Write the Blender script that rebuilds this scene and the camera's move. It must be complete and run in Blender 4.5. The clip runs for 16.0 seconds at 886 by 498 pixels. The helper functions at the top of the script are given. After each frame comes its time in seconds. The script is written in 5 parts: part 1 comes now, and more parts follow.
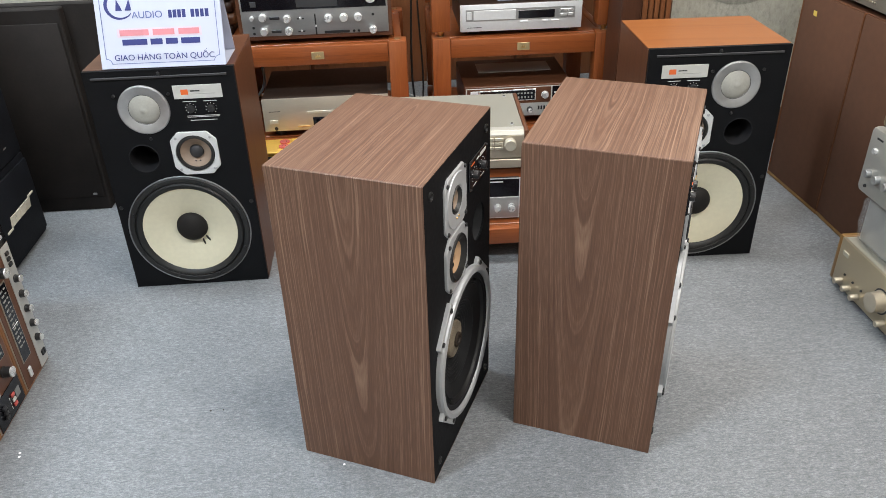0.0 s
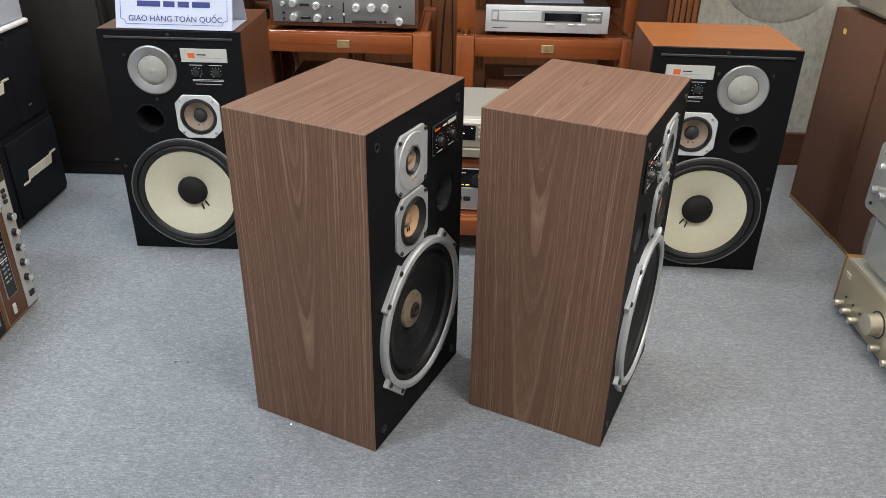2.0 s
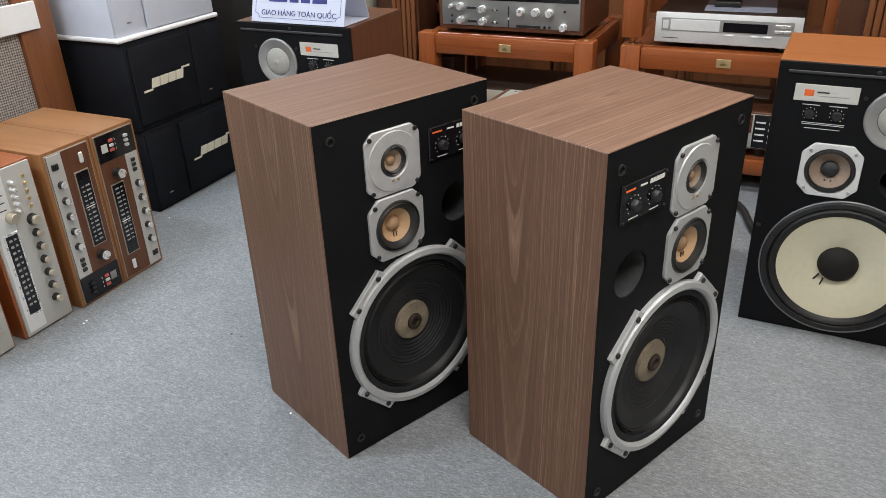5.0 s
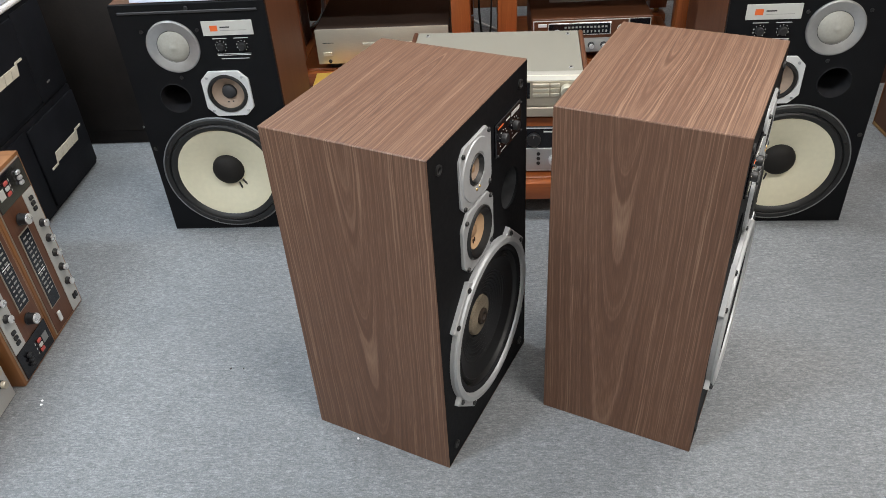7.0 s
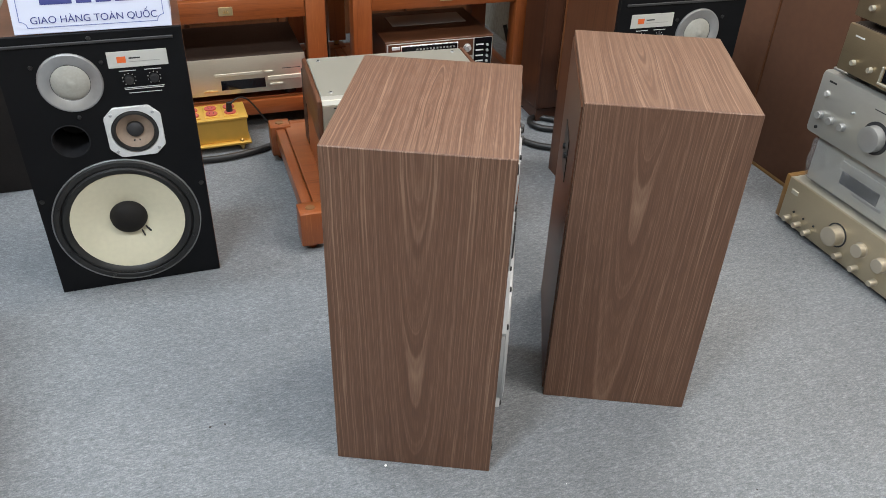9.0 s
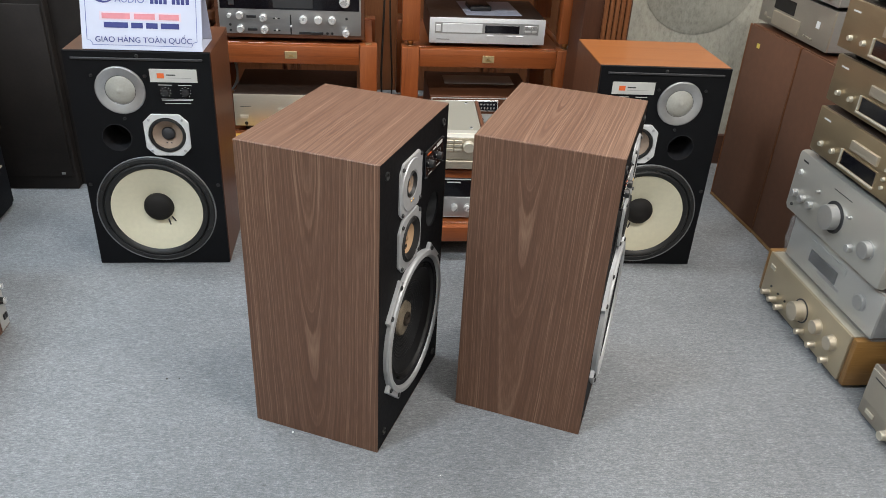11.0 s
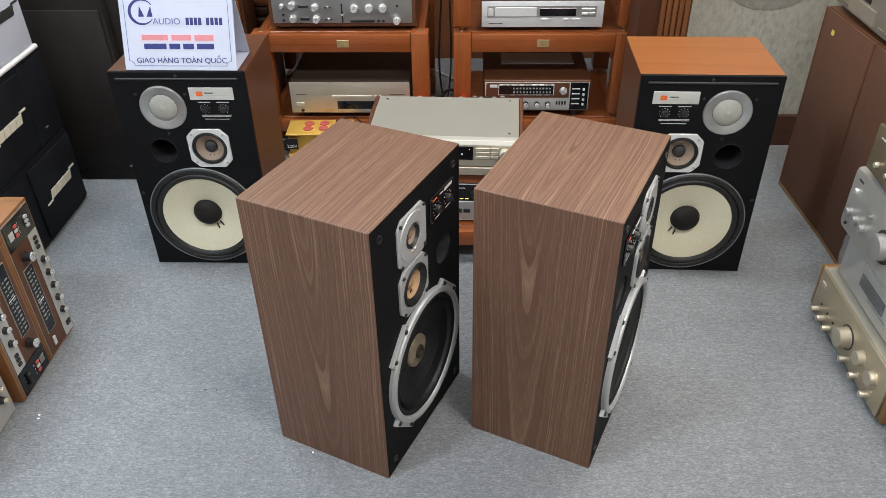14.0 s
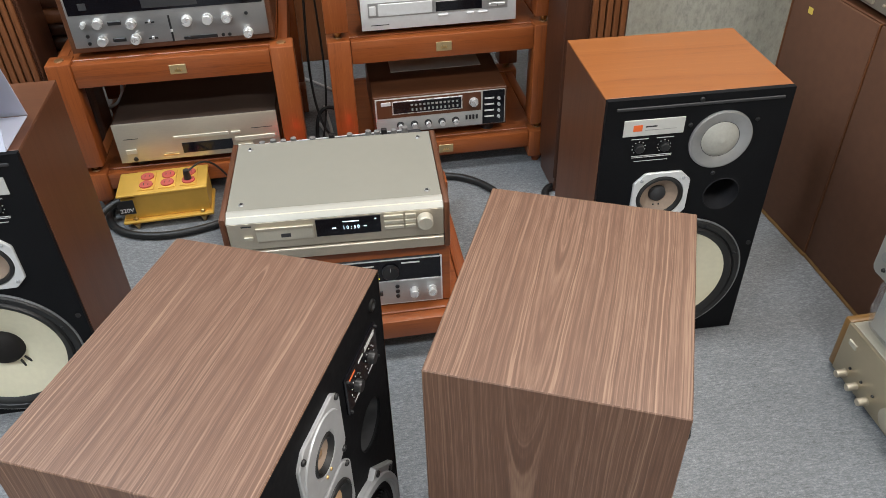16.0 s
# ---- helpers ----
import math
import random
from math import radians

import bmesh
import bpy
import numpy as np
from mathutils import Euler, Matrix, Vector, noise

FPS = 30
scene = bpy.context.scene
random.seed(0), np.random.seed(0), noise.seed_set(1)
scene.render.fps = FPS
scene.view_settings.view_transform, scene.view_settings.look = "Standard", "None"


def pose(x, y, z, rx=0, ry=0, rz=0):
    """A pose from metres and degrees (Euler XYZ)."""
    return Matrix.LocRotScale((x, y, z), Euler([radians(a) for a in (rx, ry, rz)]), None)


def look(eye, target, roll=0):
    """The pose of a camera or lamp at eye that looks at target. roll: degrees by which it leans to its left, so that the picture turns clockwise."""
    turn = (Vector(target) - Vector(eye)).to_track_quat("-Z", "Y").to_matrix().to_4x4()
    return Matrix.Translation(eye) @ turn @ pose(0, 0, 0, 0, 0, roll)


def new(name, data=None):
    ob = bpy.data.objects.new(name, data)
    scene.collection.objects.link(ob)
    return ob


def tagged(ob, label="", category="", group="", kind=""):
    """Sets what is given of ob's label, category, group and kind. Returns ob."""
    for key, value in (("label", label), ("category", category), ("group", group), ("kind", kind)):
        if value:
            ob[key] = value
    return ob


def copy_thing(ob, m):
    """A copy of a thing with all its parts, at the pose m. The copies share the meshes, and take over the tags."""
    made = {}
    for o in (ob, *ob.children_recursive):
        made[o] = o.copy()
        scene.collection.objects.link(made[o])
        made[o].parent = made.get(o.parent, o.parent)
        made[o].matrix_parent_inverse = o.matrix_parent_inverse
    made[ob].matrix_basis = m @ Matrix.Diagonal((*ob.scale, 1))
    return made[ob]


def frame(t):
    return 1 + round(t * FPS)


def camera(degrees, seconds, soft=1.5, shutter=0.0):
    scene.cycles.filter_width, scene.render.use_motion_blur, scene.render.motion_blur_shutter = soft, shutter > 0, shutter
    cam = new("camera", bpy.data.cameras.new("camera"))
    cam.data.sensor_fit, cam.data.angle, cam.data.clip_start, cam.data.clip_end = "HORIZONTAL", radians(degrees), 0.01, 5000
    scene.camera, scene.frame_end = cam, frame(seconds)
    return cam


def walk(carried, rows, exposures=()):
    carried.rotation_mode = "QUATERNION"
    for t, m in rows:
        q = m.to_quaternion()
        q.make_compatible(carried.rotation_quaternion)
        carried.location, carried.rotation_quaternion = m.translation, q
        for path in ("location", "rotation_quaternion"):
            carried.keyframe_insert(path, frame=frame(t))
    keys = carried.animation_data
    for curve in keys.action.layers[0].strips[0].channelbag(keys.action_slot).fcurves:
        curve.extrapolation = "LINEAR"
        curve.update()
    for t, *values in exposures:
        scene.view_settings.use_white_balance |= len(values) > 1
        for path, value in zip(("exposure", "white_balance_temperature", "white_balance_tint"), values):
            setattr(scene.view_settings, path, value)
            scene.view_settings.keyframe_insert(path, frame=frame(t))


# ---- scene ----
cam = camera(59.7, 16.0, soft=0.65)
PATH = [
    (0, (0.014, 0.018, 1.205), (0.123, 1.733, 0.181), -1.6),
    (0.5, (0.055, -0.148, 1.191), (0.22, 1.593, 0.222), 1.1),
    (1, (0.097, -0.253, 1.152), (0.248, 1.532, 0.263), 3.5),
    (1.5, (0.144, -0.12, 1.103), (0.174, 1.678, 0.227), 1.0),
    (2, (0.213, -0.038, 1.093), (0.163, 1.718, 0.137), 1.1),
    (2.5, (0.338, 0.06, 1.105), (0.108, 1.787, 0.123), -0.2),
    (3, (0.58, 0.129, 1.075), (0.211, 1.825, 0.08), 1.7),
    (3.5, (0.717, 0.156, 1.043), (0.038, 1.746, 0.037), -2.3),
    (3.7, (0.732, 0.162, 1.031), (-0.05, 1.71, 0.034), -3.4),
    (5.8, (0.711, 0.179, 1.045), (-0.019, 1.811, 0.147), -0.4),
    (6, (0.603, 0.167, 1.107), (-0.018, 1.792, 0.121), -1.1),
    (6.5, (0.32, 0.135, 1.192), (-0.002, 1.799, 0.13), -2.5),
    (7, (0.147, 0.193, 1.198), (0.011, 1.796, 0.01), -3.9),
    (7.5, (-0.033, 0.29, 1.197), (0.103, 1.867, -0.025), -1.2),
    (8, (-0.266, 0.3, 1.205), (0.183, 1.905, 0.1), 0.6),
    (8.2, (-0.321, 0.288, 1.208), (0.185, 1.878, 0.105), 1.2),
    (8.5, (-0.358, 0.257, 1.201), (0.179, 1.835, 0.096), 2.0),
    (9, (-0.372, 0.226, 1.175), (0.183, 1.784, 0.05), 2.1),
    (9.2, (-0.362, 0.214, 1.178), (0.157, 1.795, 0.067), 1.1),
    (11.3, (0.132, -0.162, 1.203), (0.202, 1.585, 0.231), 3.8),
    (11.5, (0.203, -0.176, 1.212), (0.157, 1.571, 0.239), 3.5),
    (12, (0.263, -0.169, 1.274), (0.16, 1.551, 0.258), 3.7),
    (12.5, (0.252, -0.104, 1.382), (0.154, 1.53, 0.232), 0.4),
    (13, (0.241, -0.082, 1.477), (0.151, 1.535, 0.303), -1.2),
    (13.5, (0.235, -0.068, 1.518), (0.164, 1.56, 0.359), -1.0),
    (14, (0.231, 0.003, 1.424), (0.162, 1.633, 0.267), -1.0),
    (14.5, (0.184, 0.206, 1.343), (0.182, 1.835, 0.182), -3.2),
    (15, (0.181, 0.324, 1.295), (0.321, 1.928, 0.109), -3.4),
    (15.5, (0.187, 0.521, 1.307), (0.392, 2.11, 0.109), -2.1),
    (16, (0.182, 0.682, 1.3), (0.405, 2.24, 0.066), -1.6),
]
walk(cam, [(t, look(eye, target, roll)) for t, eye, target, roll in PATH],
     [(0.0, 0.18), (0.5, 0.13), (1.5, 0.06), (2.0, 0.0), (16.0, 0.0)])

# ---- world and light ----
world = bpy.data.worlds.new("room_world")
scene.world = world
world.use_nodes = True
world.node_tree.nodes["Background"].inputs[0].default_value = (0.75, 0.85, 1.0, 1)
world.node_tree.nodes["Background"].inputs[1].default_value = 0.3
ROOM = (-2.6, 2.6, -2.6, 3.66, 2.9)  # x0, x1, y0, y1, height


def assumed_ceiling_lamp(x, y, watts, color, sx=1.2, sy=0.3):
    data = bpy.data.lights.new("assumed_tube_light", "AREA")
    data.shape, data.size, data.size_y, data.energy, data.color = "RECTANGLE", sx, sy, watts, color
    ob = new("assumed_tube_light", data)
    ob.matrix_world = pose(x, y, ROOM[4] - 0.09)


# assumed ceiling lamps, none in view; the last is added to brighten behind the racks
for lx, ly, watts, tint in ((-1.5, 0.2, 76, (0.76, 0.88, 1.0)), (1.3, 0.2, 58, (1.0, 0.96, 0.92)), (-1.2, 2.2, 44, (0.78, 0.9, 1.0)), (1.2, 2.0, 41, (1.0, 0.96, 0.92)), (0.0, -1.6, 30, (0.95, 0.97, 1.0)), (0.15, 3.1, 10, (1.0, 0.96, 0.92))):
    assumed_ceiling_lamp(lx, ly, watts, tint)


# ---- materials ----
def nodes_of(name):
    m = bpy.data.materials.new(name)
    m.use_nodes = True
    t = m.node_tree
    return m, t, t.nodes["Principled BSDF"]


def add(t, kind, **values):
    n = t.nodes.new(kind)
    for k, v in values.items():
        n.inputs[k.replace("_", " ")].default_value = v
    return n


def math_node(t, op, a, b=None):
    n = t.nodes.new("ShaderNodeMath")
    n.operation = op
    for i, v in enumerate((a, b)):
        if v is None:
            continue
        if isinstance(v, (int, float)):
            n.inputs[i].default_value = v
        else:
            t.links.new(v, n.inputs[i])
    return n.outputs[0]


def ramp(t, fac, stops):
    n = t.nodes.new("ShaderNodeValToRGB")
    while len(n.color_ramp.elements) < len(stops):
        n.color_ramp.elements.new(0.5)
    for e, (p, c) in zip(n.color_ramp.elements, stops):
        e.position, e.color = p, (*c, 1)
    t.links.new(fac, n.inputs[0])
    return n.outputs[0]


def mapped(t, source, scale):
    co = t.nodes.new("ShaderNodeTexCoord")
    mp = t.nodes.new("ShaderNodeMapping")
    mp.inputs["Scale"].default_value = scale
    t.links.new(co.outputs[source], mp.inputs[0])
    return mp.outputs[0]


def noise_of(t, vec, scale, detail=3.0, rough=0.5, dist=0.0):
    n = add(t, "ShaderNodeTexNoise", Scale=scale, Detail=detail, Roughness=rough, Distortion=dist)
    t.links.new(vec, n.inputs["Vector"])
    return n.outputs["Fac"]


def bump(t, b, height, strength, distance):
    n = add(t, "ShaderNodeBump", Strength=strength, Distance=distance)
    t.links.new(height, n.inputs["Height"])
    t.links.new(n.outputs[0], b.inputs["Normal"])


def plain(name, color, rough=0.5, metal=0.0, vary=0.12, scale=60.0, bumpy=0.0, coat=0.0, spec=0.5):
    """A surface of one colour with mottling at two scales and slightly uneven gloss."""
    m, t, b = nodes_of(name)
    vec = mapped(t, "Object", (1, 1, 1))
    fine = noise_of(t, vec, scale, 4)
    wide = noise_of(t, vec, scale * 0.08 + 1.5, 2)
    mix = math_node(t, "ADD", math_node(t, "MULTIPLY", fine, 0.5), math_node(t, "MULTIPLY", wide, 0.5))
    lo = tuple(c * (1 - vary) for c in color)
    hi = tuple(min(1, c * (1 + vary)) for c in color)
    t.links.new(ramp(t, mix, ((0.3, lo), (0.7, hi))), b.inputs["Base Color"])
    r = math_node(t, "ADD", math_node(t, "MULTIPLY", fine, 0.16), max(0.02, rough - 0.08))
    t.links.new(r, b.inputs["Roughness"])
    b.inputs["Metallic"].default_value, b.inputs["Coat Weight"].default_value = metal, coat
    b.inputs["Specular IOR Level"].default_value = spec
    if bumpy:
        bump(t, b, fine, 0.5, bumpy)
    return m


def brushed(name, color, rough=0.32, along=(1, 1, 60), metal=0.9):
    """Aluminium with fine lines along one direction of the thing."""
    m, t, b = nodes_of(name)
    fine = noise_of(t, mapped(t, "Object", along), 40, 5, 0.65)
    wide = noise_of(t, mapped(t, "Object", (1, 1, 1)), 6, 2)
    mix = math_node(t, "ADD", math_node(t, "MULTIPLY", fine, 0.6), math_node(t, "MULTIPLY", wide, 0.4))
    t.links.new(ramp(t, mix, ((0.3, tuple(c * 0.84 for c in color)), (0.7, tuple(min(1, c * 1.1) for c in color)))), b.inputs["Base Color"])
    t.links.new(math_node(t, "ADD", math_node(t, "MULTIPLY", fine, 0.2), rough - 0.1), b.inputs["Roughness"])
    b.inputs["Metallic"].default_value = metal
    bump(t, b, fine, 0.25, 0.0003)
    return m


def wood(name, dark, mid, light, rings=150.0, heart=0.12, tilt=0.16, rough=0.42, coat=0.0, vary=1.0, fine_mix=0.5, bands=0.5):
    """Veneer: growth rings of a log cut lengthwise, with pores; the UV map is in metres, v along the grain."""
    m, t, b = nodes_of(name)
    co = t.nodes.new("ShaderNodeUVMap")
    co.uv_map = "UVMap"
    uv = co.outputs[0]
    if vary:
        info = t.nodes.new("ShaderNodeObjectInfo")
        shift = t.nodes.new("ShaderNodeCombineXYZ")
        t.links.new(math_node(t, "MULTIPLY", info.outputs["Random"], 0.37 * vary), shift.inputs[0])
        t.links.new(math_node(t, "MULTIPLY", info.outputs["Random"], 3.1 * vary), shift.inputs[1])
        av = t.nodes.new("ShaderNodeVectorMath")
        t.links.new(uv, av.inputs[0]), t.links.new(shift.outputs[0], av.inputs[1])
        uv = av.outputs[0]

    def scaled(sx, sy):
        mp = t.nodes.new("ShaderNodeMapping")
        mp.inputs["Scale"].default_value = (sx, sy, 1)
        t.links.new(uv, mp.inputs[0])
        return mp.outputs[0]
    sep = t.nodes.new("ShaderNodeSeparateXYZ")
    t.links.new(uv, sep.inputs[0])
    slow = noise_of(t, scaled(4, 2.2), 1.0, 2)
    wob = noise_of(t, scaled(22, 6), 1.0, 4, 0.6)
    across = math_node(t, "SUBTRACT", sep.outputs[0], heart)
    across = math_node(t, "ADD", across, math_node(t, "MULTIPLY", math_node(t, "SUBTRACT", wob, 0.5), 0.02))
    depth = math_node(t, "MULTIPLY", math_node(t, "SUBTRACT", 1.35, sep.outputs[1]), tilt)
    depth = math_node(t, "ADD", depth, math_node(t, "MULTIPLY", math_node(t, "SUBTRACT", slow, 0.5), 0.018))
    r = math_node(t, "SQRT", math_node(t, "ADD", math_node(t, "MULTIPLY", across, across), math_node(t, "MULTIPLY", depth, depth)))
    line = t.nodes.new("ShaderNodeCombineXYZ")
    t.links.new(math_node(t, "MULTIPLY", r, rings), line.inputs[0])
    t.links.new(math_node(t, "MULTIPLY", sep.outputs[1], 0.8), line.inputs[1])
    wave = noise_of(t, line.outputs[0], 1.0, 3, 0.55)
    line2 = t.nodes.new("ShaderNodeCombineXYZ")
    t.links.new(math_node(t, "MULTIPLY", r, rings * 0.22), line2.inputs[0])
    t.links.new(math_node(t, "MULTIPLY", sep.outputs[1], 0.5), line2.inputs[1])
    broad = noise_of(t, line2.outputs[0], 1.0, 2, 0.5)
    wave = math_node(t, "ADD", math_node(t, "MULTIPLY", wave, bands), math_node(t, "MULTIPLY", broad, 1 - bands))
    fine = noise_of(t, scaled(620, 16), 1.0, 3, 0.6)
    mix = math_node(t, "ADD", math_node(t, "MULTIPLY", wave, 1 - fine_mix), math_node(t, "MULTIPLY", fine, fine_mix))
    soft = tuple(m_ + (l_ - m_) * 0.18 for m_, l_ in zip(mid, light))
    t.links.new(ramp(t, mix, ((0.36, dark), (0.47, mid), (0.56, soft), (0.65, light))), b.inputs["Base Color"])
    t.links.new(math_node(t, "ADD", math_node(t, "MULTIPLY", fine, 0.18), rough - 0.09), b.inputs["Roughness"])
    b.inputs["Coat Weight"].default_value, b.inputs["Coat Roughness"].default_value = coat, 0.25
    bump(t, b, mix, 0.25, 0.0004)
    return m


def laminate(name, dark, mid, light, rings=300.0, heart=0.04, tilt=0.052, rough=0.48):
    """Printed walnut foil: long pale growth lines in clusters on an even brown, with short dark pores; UV in metres, v along the grain."""
    m, t, b = nodes_of(name)
    co = t.nodes.new("ShaderNodeUVMap")
    co.uv_map = "UVMap"
    info = t.nodes.new("ShaderNodeObjectInfo")
    shift = t.nodes.new("ShaderNodeCombineXYZ")
    t.links.new(math_node(t, "MULTIPLY", info.outputs["Random"], 0.07), shift.inputs[0])
    t.links.new(math_node(t, "MULTIPLY", info.outputs["Random"], 0.6), shift.inputs[1])
    av = t.nodes.new("ShaderNodeVectorMath")
    t.links.new(co.outputs[0], av.inputs[0]), t.links.new(shift.outputs[0], av.inputs[1])
    sep = t.nodes.new("ShaderNodeSeparateXYZ")
    t.links.new(av.outputs[0], sep.inputs[0])

    def scaled(sx, sy):
        mp = t.nodes.new("ShaderNodeMapping")
        mp.inputs["Scale"].default_value = (sx, sy, 1)
        t.links.new(av.outputs[0], mp.inputs[0])
        return mp.outputs[0]

    def centred(v, k):
        return math_node(t, "MULTIPLY", math_node(t, "SUBTRACT", v, 0.5), k)
    across = math_node(t, "SUBTRACT", sep.outputs[0], heart)
    across = math_node(t, "ADD", across, centred(noise_of(t, scaled(7, 3.2), 1.0, 3, 0.55), 0.012))
    depth = math_node(t, "MULTIPLY", math_node(t, "SUBTRACT", 1.35, sep.outputs[1]), tilt)
    depth = math_node(t, "ADD", depth, centred(noise_of(t, scaled(4, 2.2), 1.0, 2), 0.02))
    r = math_node(t, "SQRT", math_node(t, "ADD", math_node(t, "MULTIPLY", across, across), math_node(t, "MULTIPLY", depth, depth)))

    def along(kr, kv, detail):
        line = t.nodes.new("ShaderNodeCombineXYZ")
        t.links.new(math_node(t, "MULTIPLY", r, kr), line.inputs[0])
        t.links.new(math_node(t, "MULTIPLY", sep.outputs[1], kv), line.inputs[1])
        return noise_of(t, line.outputs[0], 1.0, detail, 0.55)
    ridge = math_node(t, "ABSOLUTE", math_node(t, "SUBTRACT", along(rings * 0.52, 0.9, 1.0), 0.5))
    ridge = math_node(t, "MAXIMUM", math_node(t, "SUBTRACT", 1.0, math_node(t, "MULTIPLY", ridge, 17.0)), 0.0)
    cluster = math_node(t, "MULTIPLY", math_node(t, "MAXIMUM", math_node(t, "SUBTRACT", along(rings * 0.13, 0.7, 2.0), 0.40), 0.0), 3.4)
    pale = math_node(t, "MULTIPLY", ridge, cluster)
    fine = noise_of(t, scaled(560, 22), 1.0, 2, 0.5)
    f = math_node(t, "ADD", 0.47, centred(along(rings * 1.0, 1.2, 3.0), 0.52))
    f = math_node(t, "ADD", f, centred(along(rings * 0.2, 0.5, 2.0), 0.16))
    f = math_node(t, "ADD", f, centred(fine, 0.34))
    f = math_node(t, "ADD", f, math_node(t, "MULTIPLY", pale, 0.33))
    t.links.new(ramp(t, f, ((0.25, dark), (0.47, mid), (0.82, light))), b.inputs["Base Color"])
    t.links.new(math_node(t, "ADD", math_node(t, "MULTIPLY", fine, 0.18), rough - 0.09), b.inputs["Roughness"])
    bump(t, b, f, 0.25, 0.0004)
    return m


def carpet_material():
    """Short loop pile: grey with pale flecks in small slanted dashes, worn blotches wide apart."""
    m, t, b = nodes_of("grey_loop_carpet")
    vec = mapped(t, "Object", (1, 1, 1))
    a = noise_of(t, mapped(t, "Object", (105, 255, 1)), 1.0, 3, 0.6)
    c = noise_of(t, mapped(t, "Object", (42, 90, 1)), 1.0, 3, 0.6)
    grain = noise_of(t, vec, 330, 2, 0.6)
    wide = noise_of(t, vec, 2.2, 3)
    mid = noise_of(t, vec, 14, 3)
    f = math_node(t, "ADD", math_node(t, "MULTIPLY", a, 0.44), math_node(t, "MULTIPLY", c, 0.24))
    f = math_node(t, "ADD", f, math_node(t, "MULTIPLY", grain, 0.32))
    f = math_node(t, "ADD", f, math_node(t, "MULTIPLY", math_node(t, "SUBTRACT", math_node(t, "ADD", math_node(t, "MULTIPLY", wide, 0.6), math_node(t, "MULTIPLY", mid, 0.4)), 0.5), 0.2))
    t.links.new(ramp(t, f, ((0.31, (0.092, 0.097, 0.103)), (0.5, (0.180, 0.190, 0.200)), (0.69, (0.33, 0.342, 0.352)))), b.inputs["Base Color"])
    b.inputs["Roughness"].default_value = 0.95
    b.inputs["Specular IOR Level"].default_value = 0.1
    b.inputs["Sheen Weight"].default_value = 0.15
    bump(t, b, math_node(t, "ADD", math_node(t, "MULTIPLY", a, 0.6), math_node(t, "MULTIPLY", grain, 0.6)), 0.6, 0.003)
    return m


def plaster_material(name, color):
    """Rough sprayed plaster with vertical runs."""
    m, t, b = nodes_of(name)
    vec = mapped(t, "Object", (1, 1, 1))
    runs = noise_of(t, mapped(t, "Object", (62, 62, 36)), 1.0, 6, 0.75)
    wide = noise_of(t, vec, 3.0, 3)
    f = math_node(t, "ADD", math_node(t, "MULTIPLY", runs, 0.65), math_node(t, "MULTIPLY", wide, 0.35))
    t.links.new(ramp(t, f, ((0.34, tuple(c * 0.62 for c in color)), (0.5, color), (0.68, tuple(min(1, c * 1.25) for c in color)))), b.inputs["Base Color"])
    b.inputs["Roughness"].default_value = 0.9
    bump(t, b, runs, 0.6, 0.004)
    return m


def weave_material(name, c0, c1, scale):
    m, t, b = nodes_of(name)
    vec = mapped(t, "Object", (1, 1, 1))
    sep = t.nodes.new("ShaderNodeSeparateXYZ")
    t.links.new(vec, sep.inputs[0])
    s1 = math_node(t, "SINE", math_node(t, "MULTIPLY", math_node(t, "ADD", sep.outputs[0], sep.outputs[2]), scale))
    s2 = math_node(t, "SINE", math_node(t, "MULTIPLY", math_node(t, "SUBTRACT", sep.outputs[0], sep.outputs[2]), scale))
    f = math_node(t, "ADD", math_node(t, "MULTIPLY", math_node(t, "MULTIPLY", s1, s2), 0.35), noise_of(t, vec, 300, 2))
    t.links.new(ramp(t, f, ((0.25, c0), (0.75, c1))), b.inputs["Base Color"])
    b.inputs["Roughness"].default_value = 0.9
    bump(t, b, f, 0.5, 0.001)
    return m


def wrap_material():
    """Clear plastic wrapping, crumpled: shiny with folds."""
    m, t, b = nodes_of("crumpled_clear_plastic")
    vec = mapped(t, "Object", (1, 1, 1))
    folds = noise_of(t, vec, 30, 6, 0.7, 0.25)
    t.links.new(ramp(t, folds, ((0.4, (0.4, 0.41, 0.42)), (0.6, (0.7, 0.71, 0.72)))), b.inputs["Base Color"])
    b.inputs["Roughness"].default_value = 0.16
    b.inputs["Alpha"].default_value = 0.2
    bump(t, b, folds, 1.0, 0.012)
    return m


CARPET = carpet_material()
PLASTER = plaster_material("sprayed_grey_plaster", (0.345, 0.335, 0.285))
PLASTER_DARK = plaster_material("darker_grey_plaster", (0.285, 0.278, 0.238))
WHITE_PAINT = plain("white_ceiling_paint", (0.8, 0.8, 0.78), 0.8, vary=0.05, scale=20)
WALL_PAINT = plain("warm_wall_paint", (0.55, 0.5, 0.42), 0.8, vary=0.08, scale=20)
WALNUT = laminate("walnut_laminate", (0.060, 0.0268, 0.0150), (0.113, 0.0548, 0.0318), (0.255, 0.155, 0.101))
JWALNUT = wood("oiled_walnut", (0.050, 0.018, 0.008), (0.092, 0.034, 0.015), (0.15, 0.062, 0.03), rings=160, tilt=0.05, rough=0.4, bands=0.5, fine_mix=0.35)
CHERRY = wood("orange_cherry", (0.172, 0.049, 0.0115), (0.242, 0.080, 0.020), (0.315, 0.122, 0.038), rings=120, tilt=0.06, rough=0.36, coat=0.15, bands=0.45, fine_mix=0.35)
RACKWOOD = wood("red_rack_wood", (0.155, 0.037, 0.0095), (0.245, 0.064, 0.016), (0.345, 0.105, 0.03), rings=110, tilt=0.06, rough=0.34, coat=0.35, bands=0.5, fine_mix=0.35)
